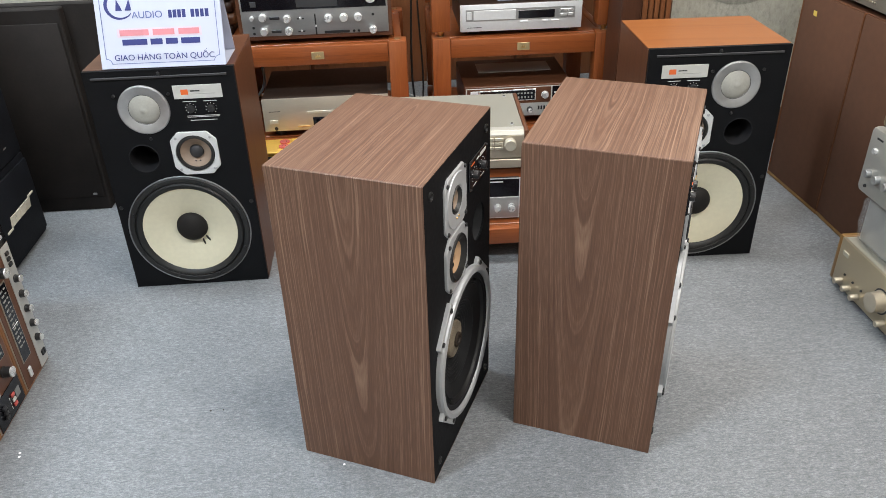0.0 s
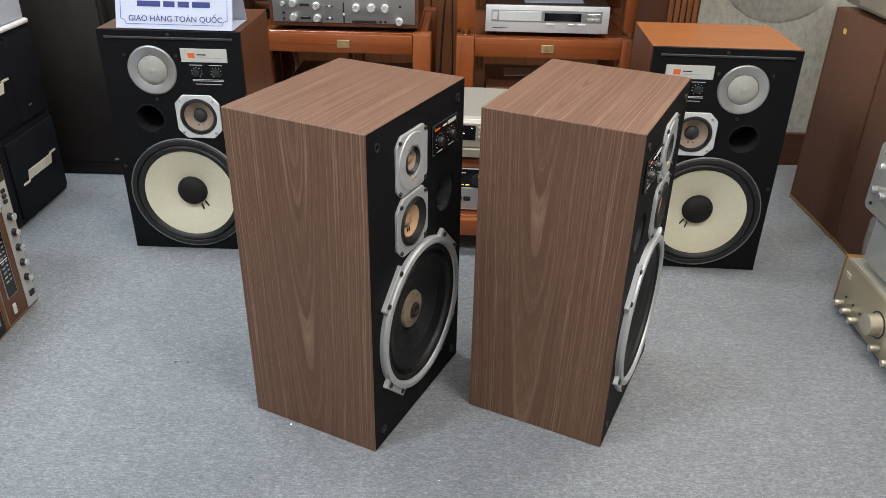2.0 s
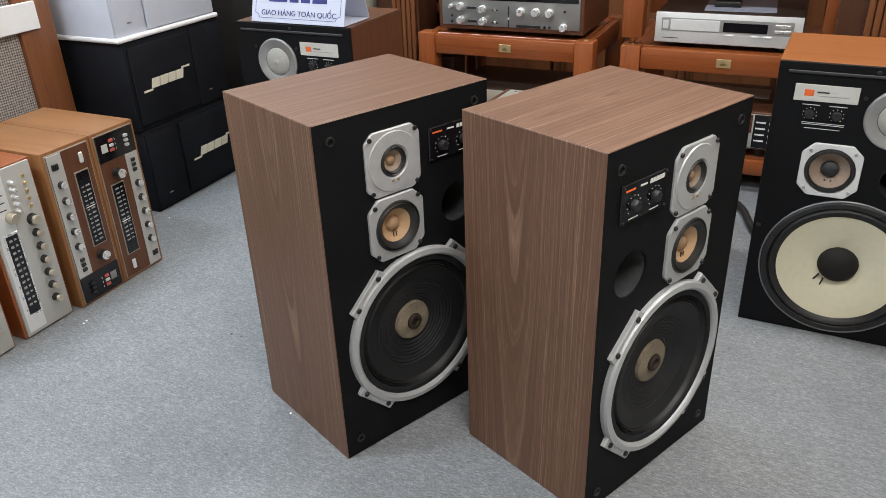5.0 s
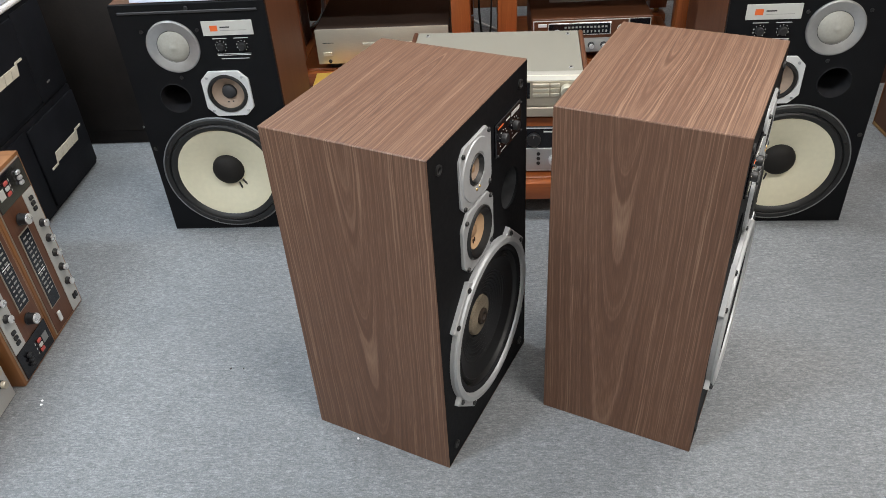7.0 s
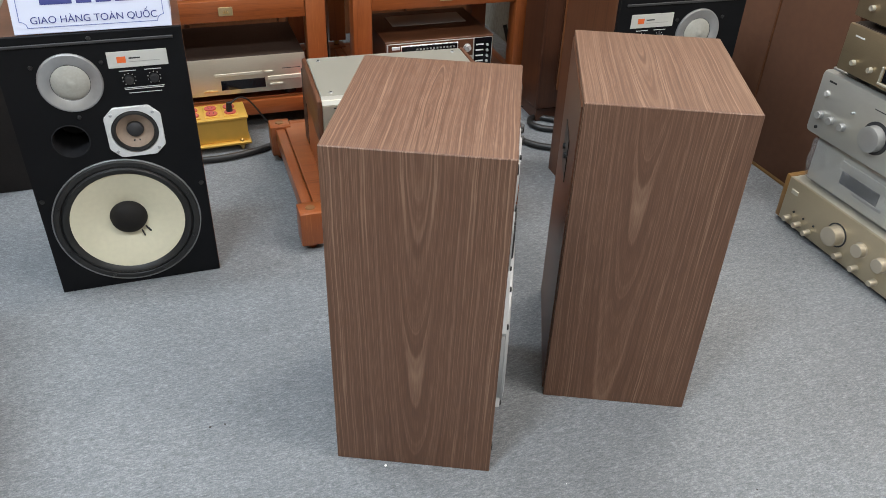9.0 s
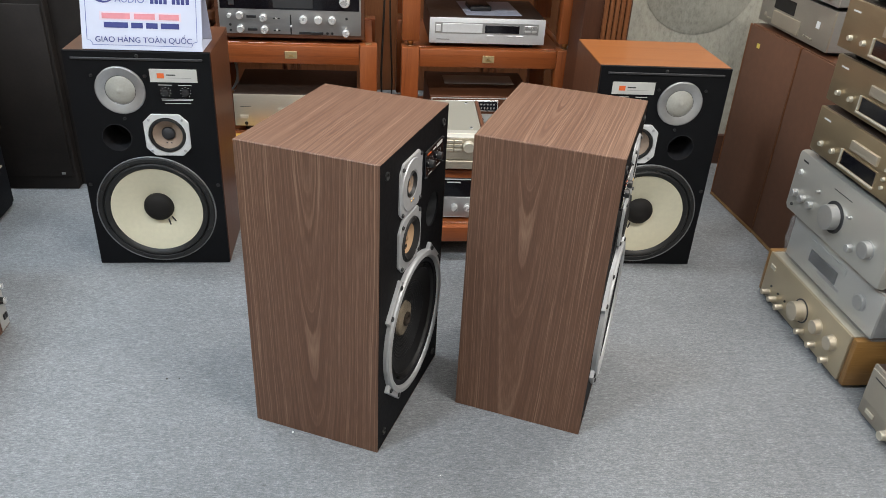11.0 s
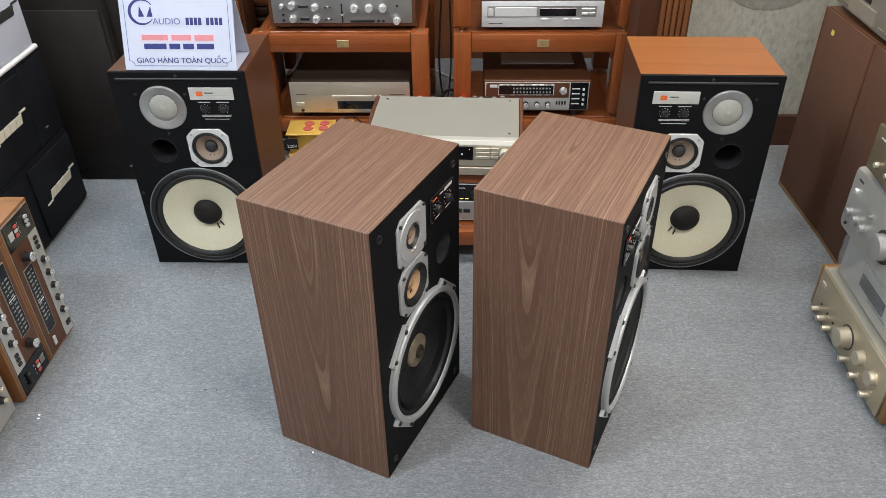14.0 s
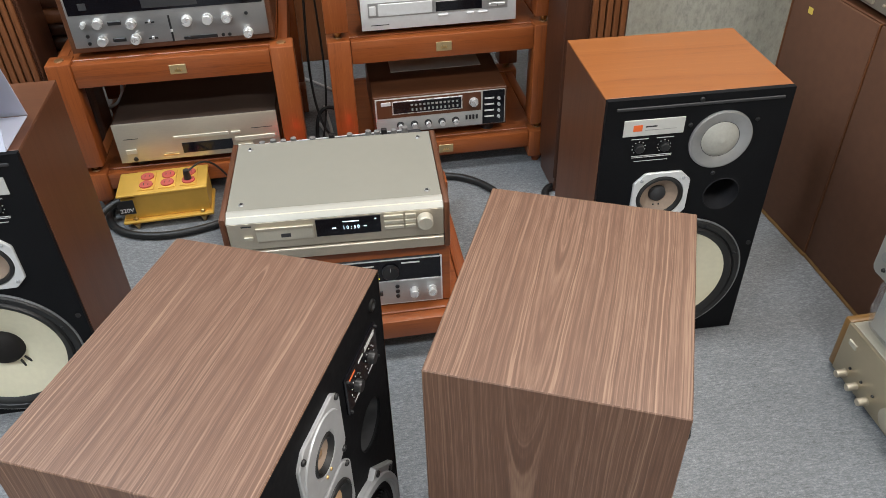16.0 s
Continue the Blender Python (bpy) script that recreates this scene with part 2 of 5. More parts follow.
DARKWOOD = wood("dark_brown_wood", (0.03, 0.011, 0.006), (0.06, 0.022, 0.011), (0.10, 0.042, 0.02), rings=120, tilt=0.05, rough=0.4, coat=0.1, fine_mix=0.4)
PANELWOOD = wood("brown_panelling", (0.10, 0.034, 0.012), (0.18, 0.065, 0.024), (0.27, 0.108, 0.045), rings=110, tilt=0.05, rough=0.4, coat=0.1, fine_mix=0.4)
TEAK = wood("teak_case_veneer", (0.135, 0.053, 0.018), (0.215, 0.092, 0.032), (0.29, 0.14, 0.056), rings=160, tilt=0.05, rough=0.45, bands=0.45, fine_mix=0.35)
OAKSIDE = wood("golden_oak_side", (0.13, 0.06, 0.015), (0.205, 0.105, 0.03), (0.29, 0.165, 0.06), rings=120, tilt=0.06, rough=0.35, coat=0.2)
BAFFLE = plain("black_baffle_paint", (0.0052, 0.0055, 0.0065), 0.66, scale=120, vary=0.25, bumpy=0.0003, spec=0.14)
BLACK = plain("black_plastic", (0.014, 0.014, 0.015), 0.4, scale=80, vary=0.25)
GLOSSBLACK = plain("smoked_glass", (0.006, 0.006, 0.008), 0.12, vary=0.2, scale=15)
BLACKVINYL = plain("black_textured_vinyl", (0.0075, 0.0085, 0.0115), 0.62, scale=200, vary=0.35, bumpy=0.0006, spec=0.18)
RUBBER = plain("black_rubber", (0.012, 0.012, 0.012), 0.5, scale=60, vary=0.25)
PAPERCONE = plain("black_paper_cone", (0.0125, 0.0128, 0.0138), 0.6, scale=160, vary=0.3, bumpy=0.0003, spec=0.32)
CREAM = plain("cream_coated_cone", (0.62, 0.58, 0.43), 0.75, scale=90, vary=0.06, bumpy=0.0002)
TANCONE = plain("tan_paper_cone", (0.43, 0.275, 0.155), 0.7, scale=150, vary=0.12)
TANDOME = plain("tan_dust_dome", (0.33, 0.205, 0.115), 0.6, scale=150, vary=0.14)
BROWNCONE = plain("grey_brown_cone", (0.27, 0.2, 0.15), 0.7, scale=120, vary=0.15)
GREYCAP = plain("dark_grey_dome", (0.026, 0.026, 0.028), 0.6, scale=120, vary=0.2)
FELT = plain("tan_felt_cap", (0.175, 0.142, 0.10), 0.9, scale=500, vary=0.5, bumpy=0.0006)
CASTALU = plain("cast_aluminium", (0.42, 0.43, 0.44), 0.42, 0.3, vary=0.08, scale=120)
SILVER = brushed("brushed_silver", (0.44, 0.44, 0.435), 0.42, metal=0.7)
SPUN = brushed("spun_aluminium", (0.46, 0.47, 0.485), 0.42, along=(1, 1, 1), metal=0.3)
TURNED = brushed("turned_aluminium", (0.42, 0.425, 0.43), 0.36, along=(1, 1, 1), metal=0.65)
WHITEFRAME = plain("pale_aluminium_frame", (0.7, 0.71, 0.71), 0.45, 0.35, vary=0.06, scale=90)
CHROME = plain("satin_chrome", (0.72, 0.72, 0.71), 0.28, 0.6, vary=0.06)
BRONZE = plain("dull_bronze", (0.26, 0.13, 0.055), 0.4, 0.5, vary=0.15)
GREYFACE = brushed("dark_brushed_silver", (0.33, 0.33, 0.325), 0.36, along=(1, 1, 80), metal=0.6)
GREYCHAMP = brushed("dim_champagne", (0.36, 0.325, 0.27), 0.42, metal=0.5)
DIMLETTER = plain("dim_dial_print", (0.26, 0.26, 0.24), 0.5, vary=0.1)
BRASS = plain("brass", (0.68, 0.47, 0.2), 0.32, 1.0, vary=0.12, scale=90)
PLATEBRASS = plain("dull_pale_brass", (0.44, 0.33, 0.17), 0.5, 0.5, vary=0.15, scale=90)
CHAMPAGNE = brushed("champagne_aluminium", (0.56, 0.50, 0.40), 0.42, metal=0.7)
GOLDFACE = brushed("gold_champagne_face", (0.38, 0.30, 0.19), 0.4, metal=0.75)
PALEGOLD = brushed("pale_gold_sheet", (0.60, 0.56, 0.46), 0.46, along=(60, 1, 1), metal=0.55)
EDGEGOLD = plain("bright_champagne_edge", (0.34, 0.33, 0.29), 0.45, 0.3, vary=0.05, scale=60)
LIDGOLD = plain("pale_gold_painted_lid", (0.235, 0.225, 0.188), 0.6, 0.15, vary=0.04, scale=40, spec=0.3)
GREYMETAL = plain("grey_sheet_metal", (0.34, 0.34, 0.33), 0.42, 0.7, vary=0.08)
DARKSHEET = plain("dark_brown_sheet_metal", (0.055, 0.036, 0.027), 0.45, 0.3, vary=0.2)
BROWNCLOTH = plain("brown_grille_cloth", (0.107, 0.045, 0.022), 0.9, scale=500, vary=0.12, bumpy=0.0004)
DARKBROWN = plain("black_brown_panel", (0.0165, 0.0135, 0.012), 0.75, scale=120, vary=0.3, bumpy=0.0004, spec=0.25)
GRILLE = weave_material("woven_grille_cloth", (0.09, 0.075, 0.068), (0.42, 0.375, 0.345), 420)
FOAM = plain("white_moulded_plastic", (0.56, 0.60, 0.70), 0.5, scale=30, vary=0.05)
WHITE = plain("white_plastic", (0.78, 0.78, 0.78), 0.4, vary=0.04)
PAPER = plain("white_paper", (0.50, 0.53, 0.645), 0.5, vary=0.03, scale=20)
INKBLUE = plain("navy_ink", (0.02, 0.028, 0.16), 0.5, vary=0.1)
INKRED = plain("red_ink", (0.60, 0.22, 0.25), 0.5, vary=0.1)
PINKBAND = plain("pink_ink", (0.60, 0.50, 0.58), 0.5, vary=0.06)
ORANGE = plain("orange_print", (0.75, 0.14, 0.03), 0.45, vary=0.06)
PALELABEL = plain("pale_foil_label", (0.60, 0.60, 0.57), 0.4, 0.25, vary=0.05)
LETTER = plain("pale_print", (0.6, 0.6, 0.58), 0.5, vary=0.08)
LOGOPALE = plain("pale_cream_badge", (0.68, 0.64, 0.52), 0.4, vary=0.06)
GOLDBOX = plain("yellow_anodised_gold", (0.74, 0.45, 0.09), 0.33, 0.4, vary=0.1, scale=30)
DULLRED = plain("dull_red_socket_plastic", (0.47, 0.085, 0.07), 0.4, vary=0.12)
CABLE = plain("black_cable", (0.012, 0.012, 0.012), 0.45, vary=0.2)
GREYCABLE = plain("grey_cable", (0.45, 0.45, 0.45), 0.5, vary=0.1)
WRAP = wrap_material()
LINT = plain("white_lint", (0.8, 0.8, 0.8), 0.8, vary=0.05)
DARKLINT = plain("dark_crumb", (0.04, 0.035, 0.03), 0.8, vary=0.1)
YELLOWTAG = plain("yellow_tag", (0.70, 0.52, 0.10), 0.5, vary=0.06)
AMPSILVER = brushed("grey_satin_aluminium", (0.50, 0.49, 0.45), 0.33, along=(1, 1, 60), metal=0.55)
RECEIVERFACE = brushed("satin_silver_face", (0.50, 0.495, 0.47), 0.36, metal=0.3)
GOLDAMP = brushed("satin_gold_face", (0.455, 0.385, 0.27), 0.36, metal=0.6)
RIMGREY = plain("dull_grey_rim", (0.2, 0.205, 0.21), 0.45, 0.3, vary=0.1)
PALEINK = plain("faded_navy_ink", (0.10, 0.13, 0.32), 0.5, vary=0.1)
GASKET = plain("dull_black_gasket", (0.018, 0.018, 0.02), 0.8, vary=0.25, scale=140, spec=0.15)
CAPBROWN = plain("dark_brown_resin", (0.028, 0.019, 0.013), 0.6, vary=0.3, scale=160, spec=0.3)
PORTGREY = plain("dusty_grey_card_tube", (0.04, 0.041, 0.043), 0.85, vary=0.4, scale=45, spec=0.2)
CAPBLACK = plain("matt_black_cap", (0.013, 0.0115, 0.0105), 0.7, scale=160, vary=0.25, spec=0.25)


def glow(name, color, strength):
    m, t, b = nodes_of(name)
    b.inputs["Base Color"].default_value = (*color, 1)
    b.inputs["Emission Color"].default_value = (*color, 1)
    b.inputs["Emission Strength"].default_value = strength
    return m


LEDWHITE = glow("lit_display_digits", (0.75, 0.9, 1.0), 1.6)
LEDRED = glow("red_pilot_light", (1.0, 0.03, 0.015), 22.0)
GAUZE = plain("grey_gauze_dome", (0.34, 0.335, 0.30), 0.7, vary=0.12, scale=200)
LEDYELLOW = glow("yellow_lit_letters", (1.0, 0.75, 0.1), 0.9)
TUBE = glow("lamp_diffuser", (1.0, 0.98, 0.95), 3.0)


# ---- building helpers ----
def finish(name, bm, material, angle=35):
    mesh = bpy.data.meshes.new(name)
    bmesh.ops.recalc_face_normals(bm, faces=bm.faces)
    bm.to_mesh(mesh)
    bm.free()
    mesh.materials.append(material)
    if mesh.uv_layers:
        mesh.uv_layers.active_index = 0
        mesh.uv_layers[0].active_render = True
    mesh.polygons.foreach_set("use_smooth", [True] * len(mesh.polygons))
    mesh.set_sharp_from_angle(angle=radians(angle))
    return mesh


def part(name, bm, material, parent=None, label="", angle=35):
    ob = new(name, finish(name, bm, material, angle))
    if parent is not None:
        ob.parent = parent
    return tagged(ob, label)


def thing(name, m, label, category, group="", kind=""):
    ob = new(name)
    ob.empty_display_size = 0.05
    ob.matrix_world = m
    return tagged(ob, label, category, group, kind)


def grain_uv(bm, faces, grain, origin=(0, 0, 0)):
    """UV in metres: v along the grain, u across it. grain: an axis, or 'wrap' for veneer that climbs the sides and crosses the top."""
    layer = bm.loops.layers.uv.get("UVMap") or bm.loops.layers.uv.new("UVMap")
    for f in faces:
        n = [abs(c) for c in f.normal]
        k = n.index(max(n))
        for loop in f.loops:
            p = loop.vert.co
            if grain == "wrap":
                uv = (p[1], p[2]) if k == 0 else (p[1], origin[2] + p[0] + origin[0]) if k == 2 else (p[0], p[2])
            else:
                g = "xyz".index(grain)
                if g == k:
                    g = (k + 1) % 3
                a = 3 - g - k
                uv = (p[a], p[g])
            loop[layer].uv = uv


def box(bm, x0, x1, y0, y1, z0, z1, bev=0.0, seg=1, grain=None, origin=(0, 0, 0)):
    if grain and not bm.loops.layers.uv.get("UVMap"):
        bm.loops.layers.uv.new("UVMap")
    before = set(bm.faces)
    verts = bmesh.ops.create_cube(bm, size=1.0)["verts"]
    for v in verts:
        v.co = Vector(((x0 + x1) / 2 + v.co.x * (x1 - x0), (y0 + y1) / 2 + v.co.y * (y1 - y0), (z0 + z1) / 2 + v.co.z * (z1 - z0)))
    if bev:
        edges = list({e for v in verts for e in v.link_edges})
        bmesh.ops.bevel(bm, geom=edges, offset=bev, segments=seg, profile=0.5, affect="EDGES")
    faces = [f for f in bm.faces if f not in before]
    if grain:
        for f in faces:
            f.normal_update()
        grain_uv(bm, faces, grain, origin)
    return faces


def boxm(x0, x1, y0, y1, z0, z1, bev=0.0, seg=1, grain=None, origin=(0, 0, 0)):
    bm = bmesh.new()
    box(bm, x0, x1, y0, y1, z0, z1, bev, seg, grain, origin)
    return bm


def lathe(bm, profile, cx, cz, y, seg=32):
    """Turns a profile of (radius, outward distance) round an axis that points out of the front (-y)."""
    rings = []
    for r, out in profile:
        if r < 1e-6:
            rings.append([bm.verts.new((cx, y - out, cz))])
        else:
            rings.append([bm.verts.new((cx + r * math.cos(a), y - out, cz + r * math.sin(a))) for a in (2 * math.pi * i / seg for i in range(seg))])
    for a, b in zip(rings, rings[1:]):
        for i in range(seg):
            j = (i + 1) % seg
            quad = [a[i % len(a)], a[j % len(a)], b[j % len(b)], b[i % len(b)]]
            quad = list(dict.fromkeys(quad))
            if len(quad) > 2:
                bm.faces.new(quad)


def lathem(profile, cx, cz, y, seg=32):
    bm = bmesh.new()
    lathe(bm, profile, cx, cz, y, seg)
    return bm


def ring_plate(bm, outer, inner, cx, cz, y0, y1, n=96, ease=0.0015):
    """A plate with a round hole; outer(angle) gives the rim's radius."""
    rows = [[], [], [], [], []]
    for i in range(n):
        a = 2 * math.pi * i / n
        c, s, ro = math.cos(a), math.sin(a), outer(a)
        for row, (r, y) in zip(rows, ((ro, y0), (ro, y1 + ease), (ro - ease, y1), (inner + ease, y1), (inner, y0))):
            row.append(bm.verts.new((cx + r * c, y, cz + r * s)))
    for a, b in zip(rows, rows[1:]):
        for i in range(n):
            j = (i + 1) % n
            bm.faces.new((a[i], a[j], b[j], b[i]))


def holed_board(bm, x0, x1, z0, z1, y0, y1, holes, n=64):
    """A board from y0 (front) back to y1 with round holes (x, z, radius) right through it."""
    def loop(points, y):
        return [bm.verts.new((x, y, z)) for x, z in points]
    outlines = [[(x0, z0), (x1, z0), (x1, z1), (x0, z1)]]
    outlines += [[(cx + r * math.cos(2 * math.pi * i / n), cz + r * math.sin(2 * math.pi * i / n)) for i in range(n)] for cx, cz, r in holes]
    edges = []
    for pts in outlines:
        a, b = loop(pts, y0), loop(pts, y1)
        for i in range(len(pts)):
            j = (i + 1) % len(pts)
            edges.append(bm.edges.new((a[i], a[j])))
            bm.faces.new((a[i], a[j], b[j], b[i]))
    bmesh.ops.triangle_fill(bm, use_beauty=True, use_dissolve=False, edges=edges, normal=(0, -1, 0))


def open_front(bm):
    """Takes the front face off a box, so that the drivers have room behind the board."""
    low = min(v.co.y for v in bm.verts)
    gone = [f for f in bm.faces if all(v.co.y < low + 0.0005 for v in f.verts)]
    bmesh.ops.delete(bm, geom=gone, context="FACES")


def cut_square(half, cut):
    """The radius of a square with cut corners."""
    def radius(a):
        c, s = abs(math.cos(a)), abs(math.sin(a))
        return min(half / max(c, s), (2 * half - cut) / (c + s))
    return radius


def prism(bm, outline, y0, y1):
    """Extrudes an outline in x and z from y0 to y1."""
    a = [bm.verts.new((x, y0, z)) for x, z in outline]
    b = [bm.verts.new((x, y1, z)) for x, z in outline]
    bm.faces.new(a), bm.faces.new(b[::-1])
    for i in range(len(a)):
        j = (i + 1) % len(a)
        bm.faces.new((a[i], a[j], b[j], b[i]))


def screw(x, z, y, r, parent, material=BLACK, name="screw"):
    bm = lathem(((r, 0), (r, 0.002), (r * 0.8, 0.0032), (r * 0.45, 0.0034), (r * 0.4, 0.0018), (0, 0.0018)), x, z, y, 12)
    return part(name, bm, material, parent)


def lettering(name, text, size, material, parent, m, align="CENTER", thick=0.0004, narrow=1.0):
    data = bpy.data.curves.new(name, "FONT")
    data.body, data.size, data.align_x, data.align_y, data.extrude = text, size, align, "CENTER", thick
    tmp = new(name + "_curve", data)
    bpy.context.view_layer.update()
    mesh = bpy.data.meshes.new_from_object(tmp.evaluated_get(bpy.context.evaluated_depsgraph_get()))
    bpy.data.objects.remove(tmp)
    mesh.transform(Matrix.Diagonal((narrow, 1, 1, 1)))
    mesh.materials.clear()
    mesh.materials.append(material)
    ob = new(name, mesh)
    ob.parent = parent
    ob.matrix_local = m
    return ob


def tube(name, points, radius, material, label="", category="", parent=None):
    data = bpy.data.curves.new(name, "CURVE")
    data.dimensions, data.bevel_depth, data.bevel_resolution, data.resolution_u = "3D", radius, 3, 8
    sp = data.splines.new("NURBS")
    sp.points.add(len(points) - 1)
    for p, c in zip(sp.points, points):
        p.co = (*c, 1)
    sp.use_endpoint_u, sp.order_u = True, 4
    data.materials.append(material)
    ob = new(name, data)
    if parent is not None:
        ob.parent = parent
    return tagged(ob, label, category)


# -- structure --
X0, X1, Y0, Y1, HIGH = ROOM


def slab(name, dims, material, label, grain=None):
    return tagged(part(name, boxm(*dims, grain=grain), material), label, name.split("_")[0], kind="structure")


slab("floor", (X0, X1, Y0, Y1, -0.12, 0.0), CARPET, "grey flecked loop-pile carpet over the whole room")
slab("ceiling", (X0, X1, Y0, Y1, HIGH, HIGH + 0.1), WHITE_PAINT, "plain white painted ceiling")
slab("wall_north", (X0, X1, Y1, Y1 + 0.12, 0, HIGH), PANELWOOD, "brown wood panelled wall behind the racks", "z")
slab("wall_pier", (1.0, X1, 2.745, Y1 - 0.002, 0, HIGH), PLASTER, "grey sprayed plaster wall beside the racks")
slab("wall_pier_west", (X0, -0.80, 2.745, Y1 - 0.002, 0, HIGH), PLASTER, "grey sprayed plaster wall behind the dark panel")
slab("wall_south", (X0, X1, Y0 - 0.12, Y0, 0, HIGH), WALL_PAINT, "plain painted wall behind the visitor")
slab("wall_east", (X1, X1 + 0.12, Y0, Y1, 0, HIGH), WALL_PAINT, "plain painted side wall")
slab("wall_west", (X0 - 0.12, X0, Y0, Y1, 0, HIGH), WALL_PAINT, "plain painted side wall")
slab("baseboard", (1.003, X1, 2.722, 2.743, 0, 0.122), DARKWOOD, "dark brown wooden baseboard", "x")
slab("baseboard_west", (X0, -0.802, 2.722, 2.743, 0, 0.122), DARKWOOD, "dark brown wooden baseboard", "x")
# thin flat disc, a darker grey than the wall around it
bm = bmesh.new()
lathe(bm, ((0, 0.0012), (0.222, 0.0012), (0.226, 0.0)), 1.27, 0.745, 2.744, 64)
tagged(part("wall_disc", bm, PLASTER_DARK), "round darker grey disc on the wall", "wall panel", kind="structure")
# assumed fixtures, out of view, one for each added lamp
for lx, ly in ((-1.5, 0.2), (1.3, 0.2), (-1.2, 2.2), (1.2, 2.0), (0.0, -1.6), (0.15, 3.1)):
    lamp = thing("ceiling_light", pose(lx, ly, HIGH), "assumed white tube light on the unseen ceiling", "light", "ceiling lights")
    part("housing", boxm(-0.64, 0.64, -0.18, 0.18, -0.06, 0, 0.01), WHITE_PAINT, lamp)
    part("diffuser", boxm(-0.6, 0.6, -0.15, 0.15, -0.07, -0.061, 0.003), TUBE, lamp)


# -- the pair of walnut speakers --
def walnut_speaker(m, mirrored):
    W, D, H = 0.375, 0.291, 0.666
    sp = thing("floor_speaker", m, "walnut laminate speaker with black baffle and silver driver frames", "speaker", "walnut speakers")
    fy = -D / 2
    side = -1 if mirrored else 1

    def X(u):
        return side * (u - W / 2)
    # shell with an open front; the baffle stands flush in it
    bm = boxm(-W / 2, W / 2, fy - 0.0008, D / 2, 0, H, 0.0012, 1, "wrap", (0.35, 0, H))
    open_front(bm)
    part("cabinet", bm, WALNUT, sp, "walnut laminate wrapped round sides and top")
    bm = bmesh.new()
    holed_board(bm, -W / 2 + 0.001, W / 2 - 0.001, 0.001, H - 0.001, fy, fy + 0.018, ((X(0.188), 0.226, 0.1455), (X(0.151), 0.449, 0.0455), (X(0.152), 0.5695, 0.0265), (X(0.297), 0.450, 0.0395)))
    baffle = part("baffle", bm, BAFFLE, sp, "matt black front board")
    y = fy
    # woofer
    wx, wz = X(0.188), 0.226

    def rim(a):
        d = (math.degrees(a) % 90) - 45
        return 0.170 / math.cos(radians(d)) if abs(d) < 16.5 else 0.1605
    woofer = thing_part("woofer", sp)
    bm = bmesh.new()
    ring_plate(bm, rim, 0.148, wx, wz, y, y - 0.009, 144)
    lathe(bm, ((0.1605, 0.0088), (0.159, 0.013), (0.150, 0.0145), (0.1455, 0.011), (0.1435, 0.003)), wx, wz, y, 96)
    part("basket", bm, CASTALU, woofer, "cast aluminium basket rim with four lugs")
    part("gasket", lathem(((0.1445, 0.005), (0.1435, 0.0075), (0.134, 0.0072), (0.1325, 0.004)), wx, wz, y, 72), GASKET, woofer)
    part("surround", lathem(((0.1328, 0.004), (0.131, 0.0005), (0.1288, 0.005), (0.1266, 0.0005), (0.1244, 0.0045), (0.1222, 0.0), (0.120, 0.002), (0.1185, 0.0)), wx, wz, y, 72), RUBBER, woofer, "black pleated cloth surround")
    prof = []
    for i in range(61):
        r = 0.119 - i * (0.119 - 0.036) / 60
        rib = 0.0 if r > 0.092 else 0.0009 * math.sin((r - 0.036) / 0.0068 * 2 * math.pi)
        prof.append((r, 0.0005 - 0.022 * ((0.119 - r) / 0.083) ** 0.9 + rib))
    part("cone", lathem(prof, wx, wz, y, 72), PAPERCONE, woofer, "black paper cone with ribs round the centre")
    part("dust_cap", lathem(((0.0405, -0.021), (0.0385, -0.0155), (0.032, -0.0135), (0.0165, -0.0125), (0.016, -0.017)), wx, wz, y, 48), FELT, woofer, "tan felt centre ring")
    part("centre", lathem(((0.0162, -0.016), (0.0158, -0.0085), (0.0138, -0.0068), (0.009, -0.0068), (0.0072, -0.012), (0, -0.0125)), wx, wz, y, 32), CAPBROWN, woofer)
    for k in range(4):
        for d in (-11.5, 11.5):
            a = radians(45 + 90 * k + d)
            screw(wx + 0.165 * math.cos(a), wz + 0.165 * math.sin(a), y - 0.009, 0.0052, woofer)
    # midrange
    mx, mz = X(0.151), 0.449
    mid = thing_part("midrange", sp)
    bm = bmesh.new()
    ring_plate(bm, cut_square(0.0595, 0.0215), 0.0465, mx, mz, y, y - 0.006, 96)
    part("frame", bm, CASTALU, mid)
    part("surround", lathem(((0.0478, 0.0055), (0.0474, 0.0085), (0.0455, 0.0095), (0.044, 0.007), (0.0415, 0.0095), (0.037, 0.007), (0.033, 0.002), (0.0305, 0.0005)), mx, mz, y, 48), RUBBER, mid)
    part("cone", lathem(((0.031, 0.001), (0.022, -0.006), (0.012, -0.014)), mx, mz, y, 48), TANCONE, mid, "tan paper cone")
    part("dust_cap", lathem(((0.0145, -0.0145), (0.0135, -0.008), (0.010, -0.0035), (0.005, -0.001), (0, -0.0005)), mx, mz, y, 32), TANDOME, mid)
    for d in (-1, 1):
        bm = boxm(mx + d * 0.003 - 0.0005, mx + d * 0.003 + 0.0005, y + 0.0035, y + 0.0055, mz - 0.024, mz - 0.015)
        part("lead", bm, BLACK, mid)
    for sx in (-1, 1):
        for sz in (-1, 1):
            screw(mx + sx * 0.0465, mz + sz * 0.0465, y - 0.006, 0.0042, mid)
    # tweeter
    tx, tz = X(0.152), 0.5695
    tw = thing_part("tweeter", sp)
    bm = bmesh.new()
    ring_plate(bm, cut_square(0.058, 0.0165), 0.026, tx, tz, y, y - 0.0045, 96)
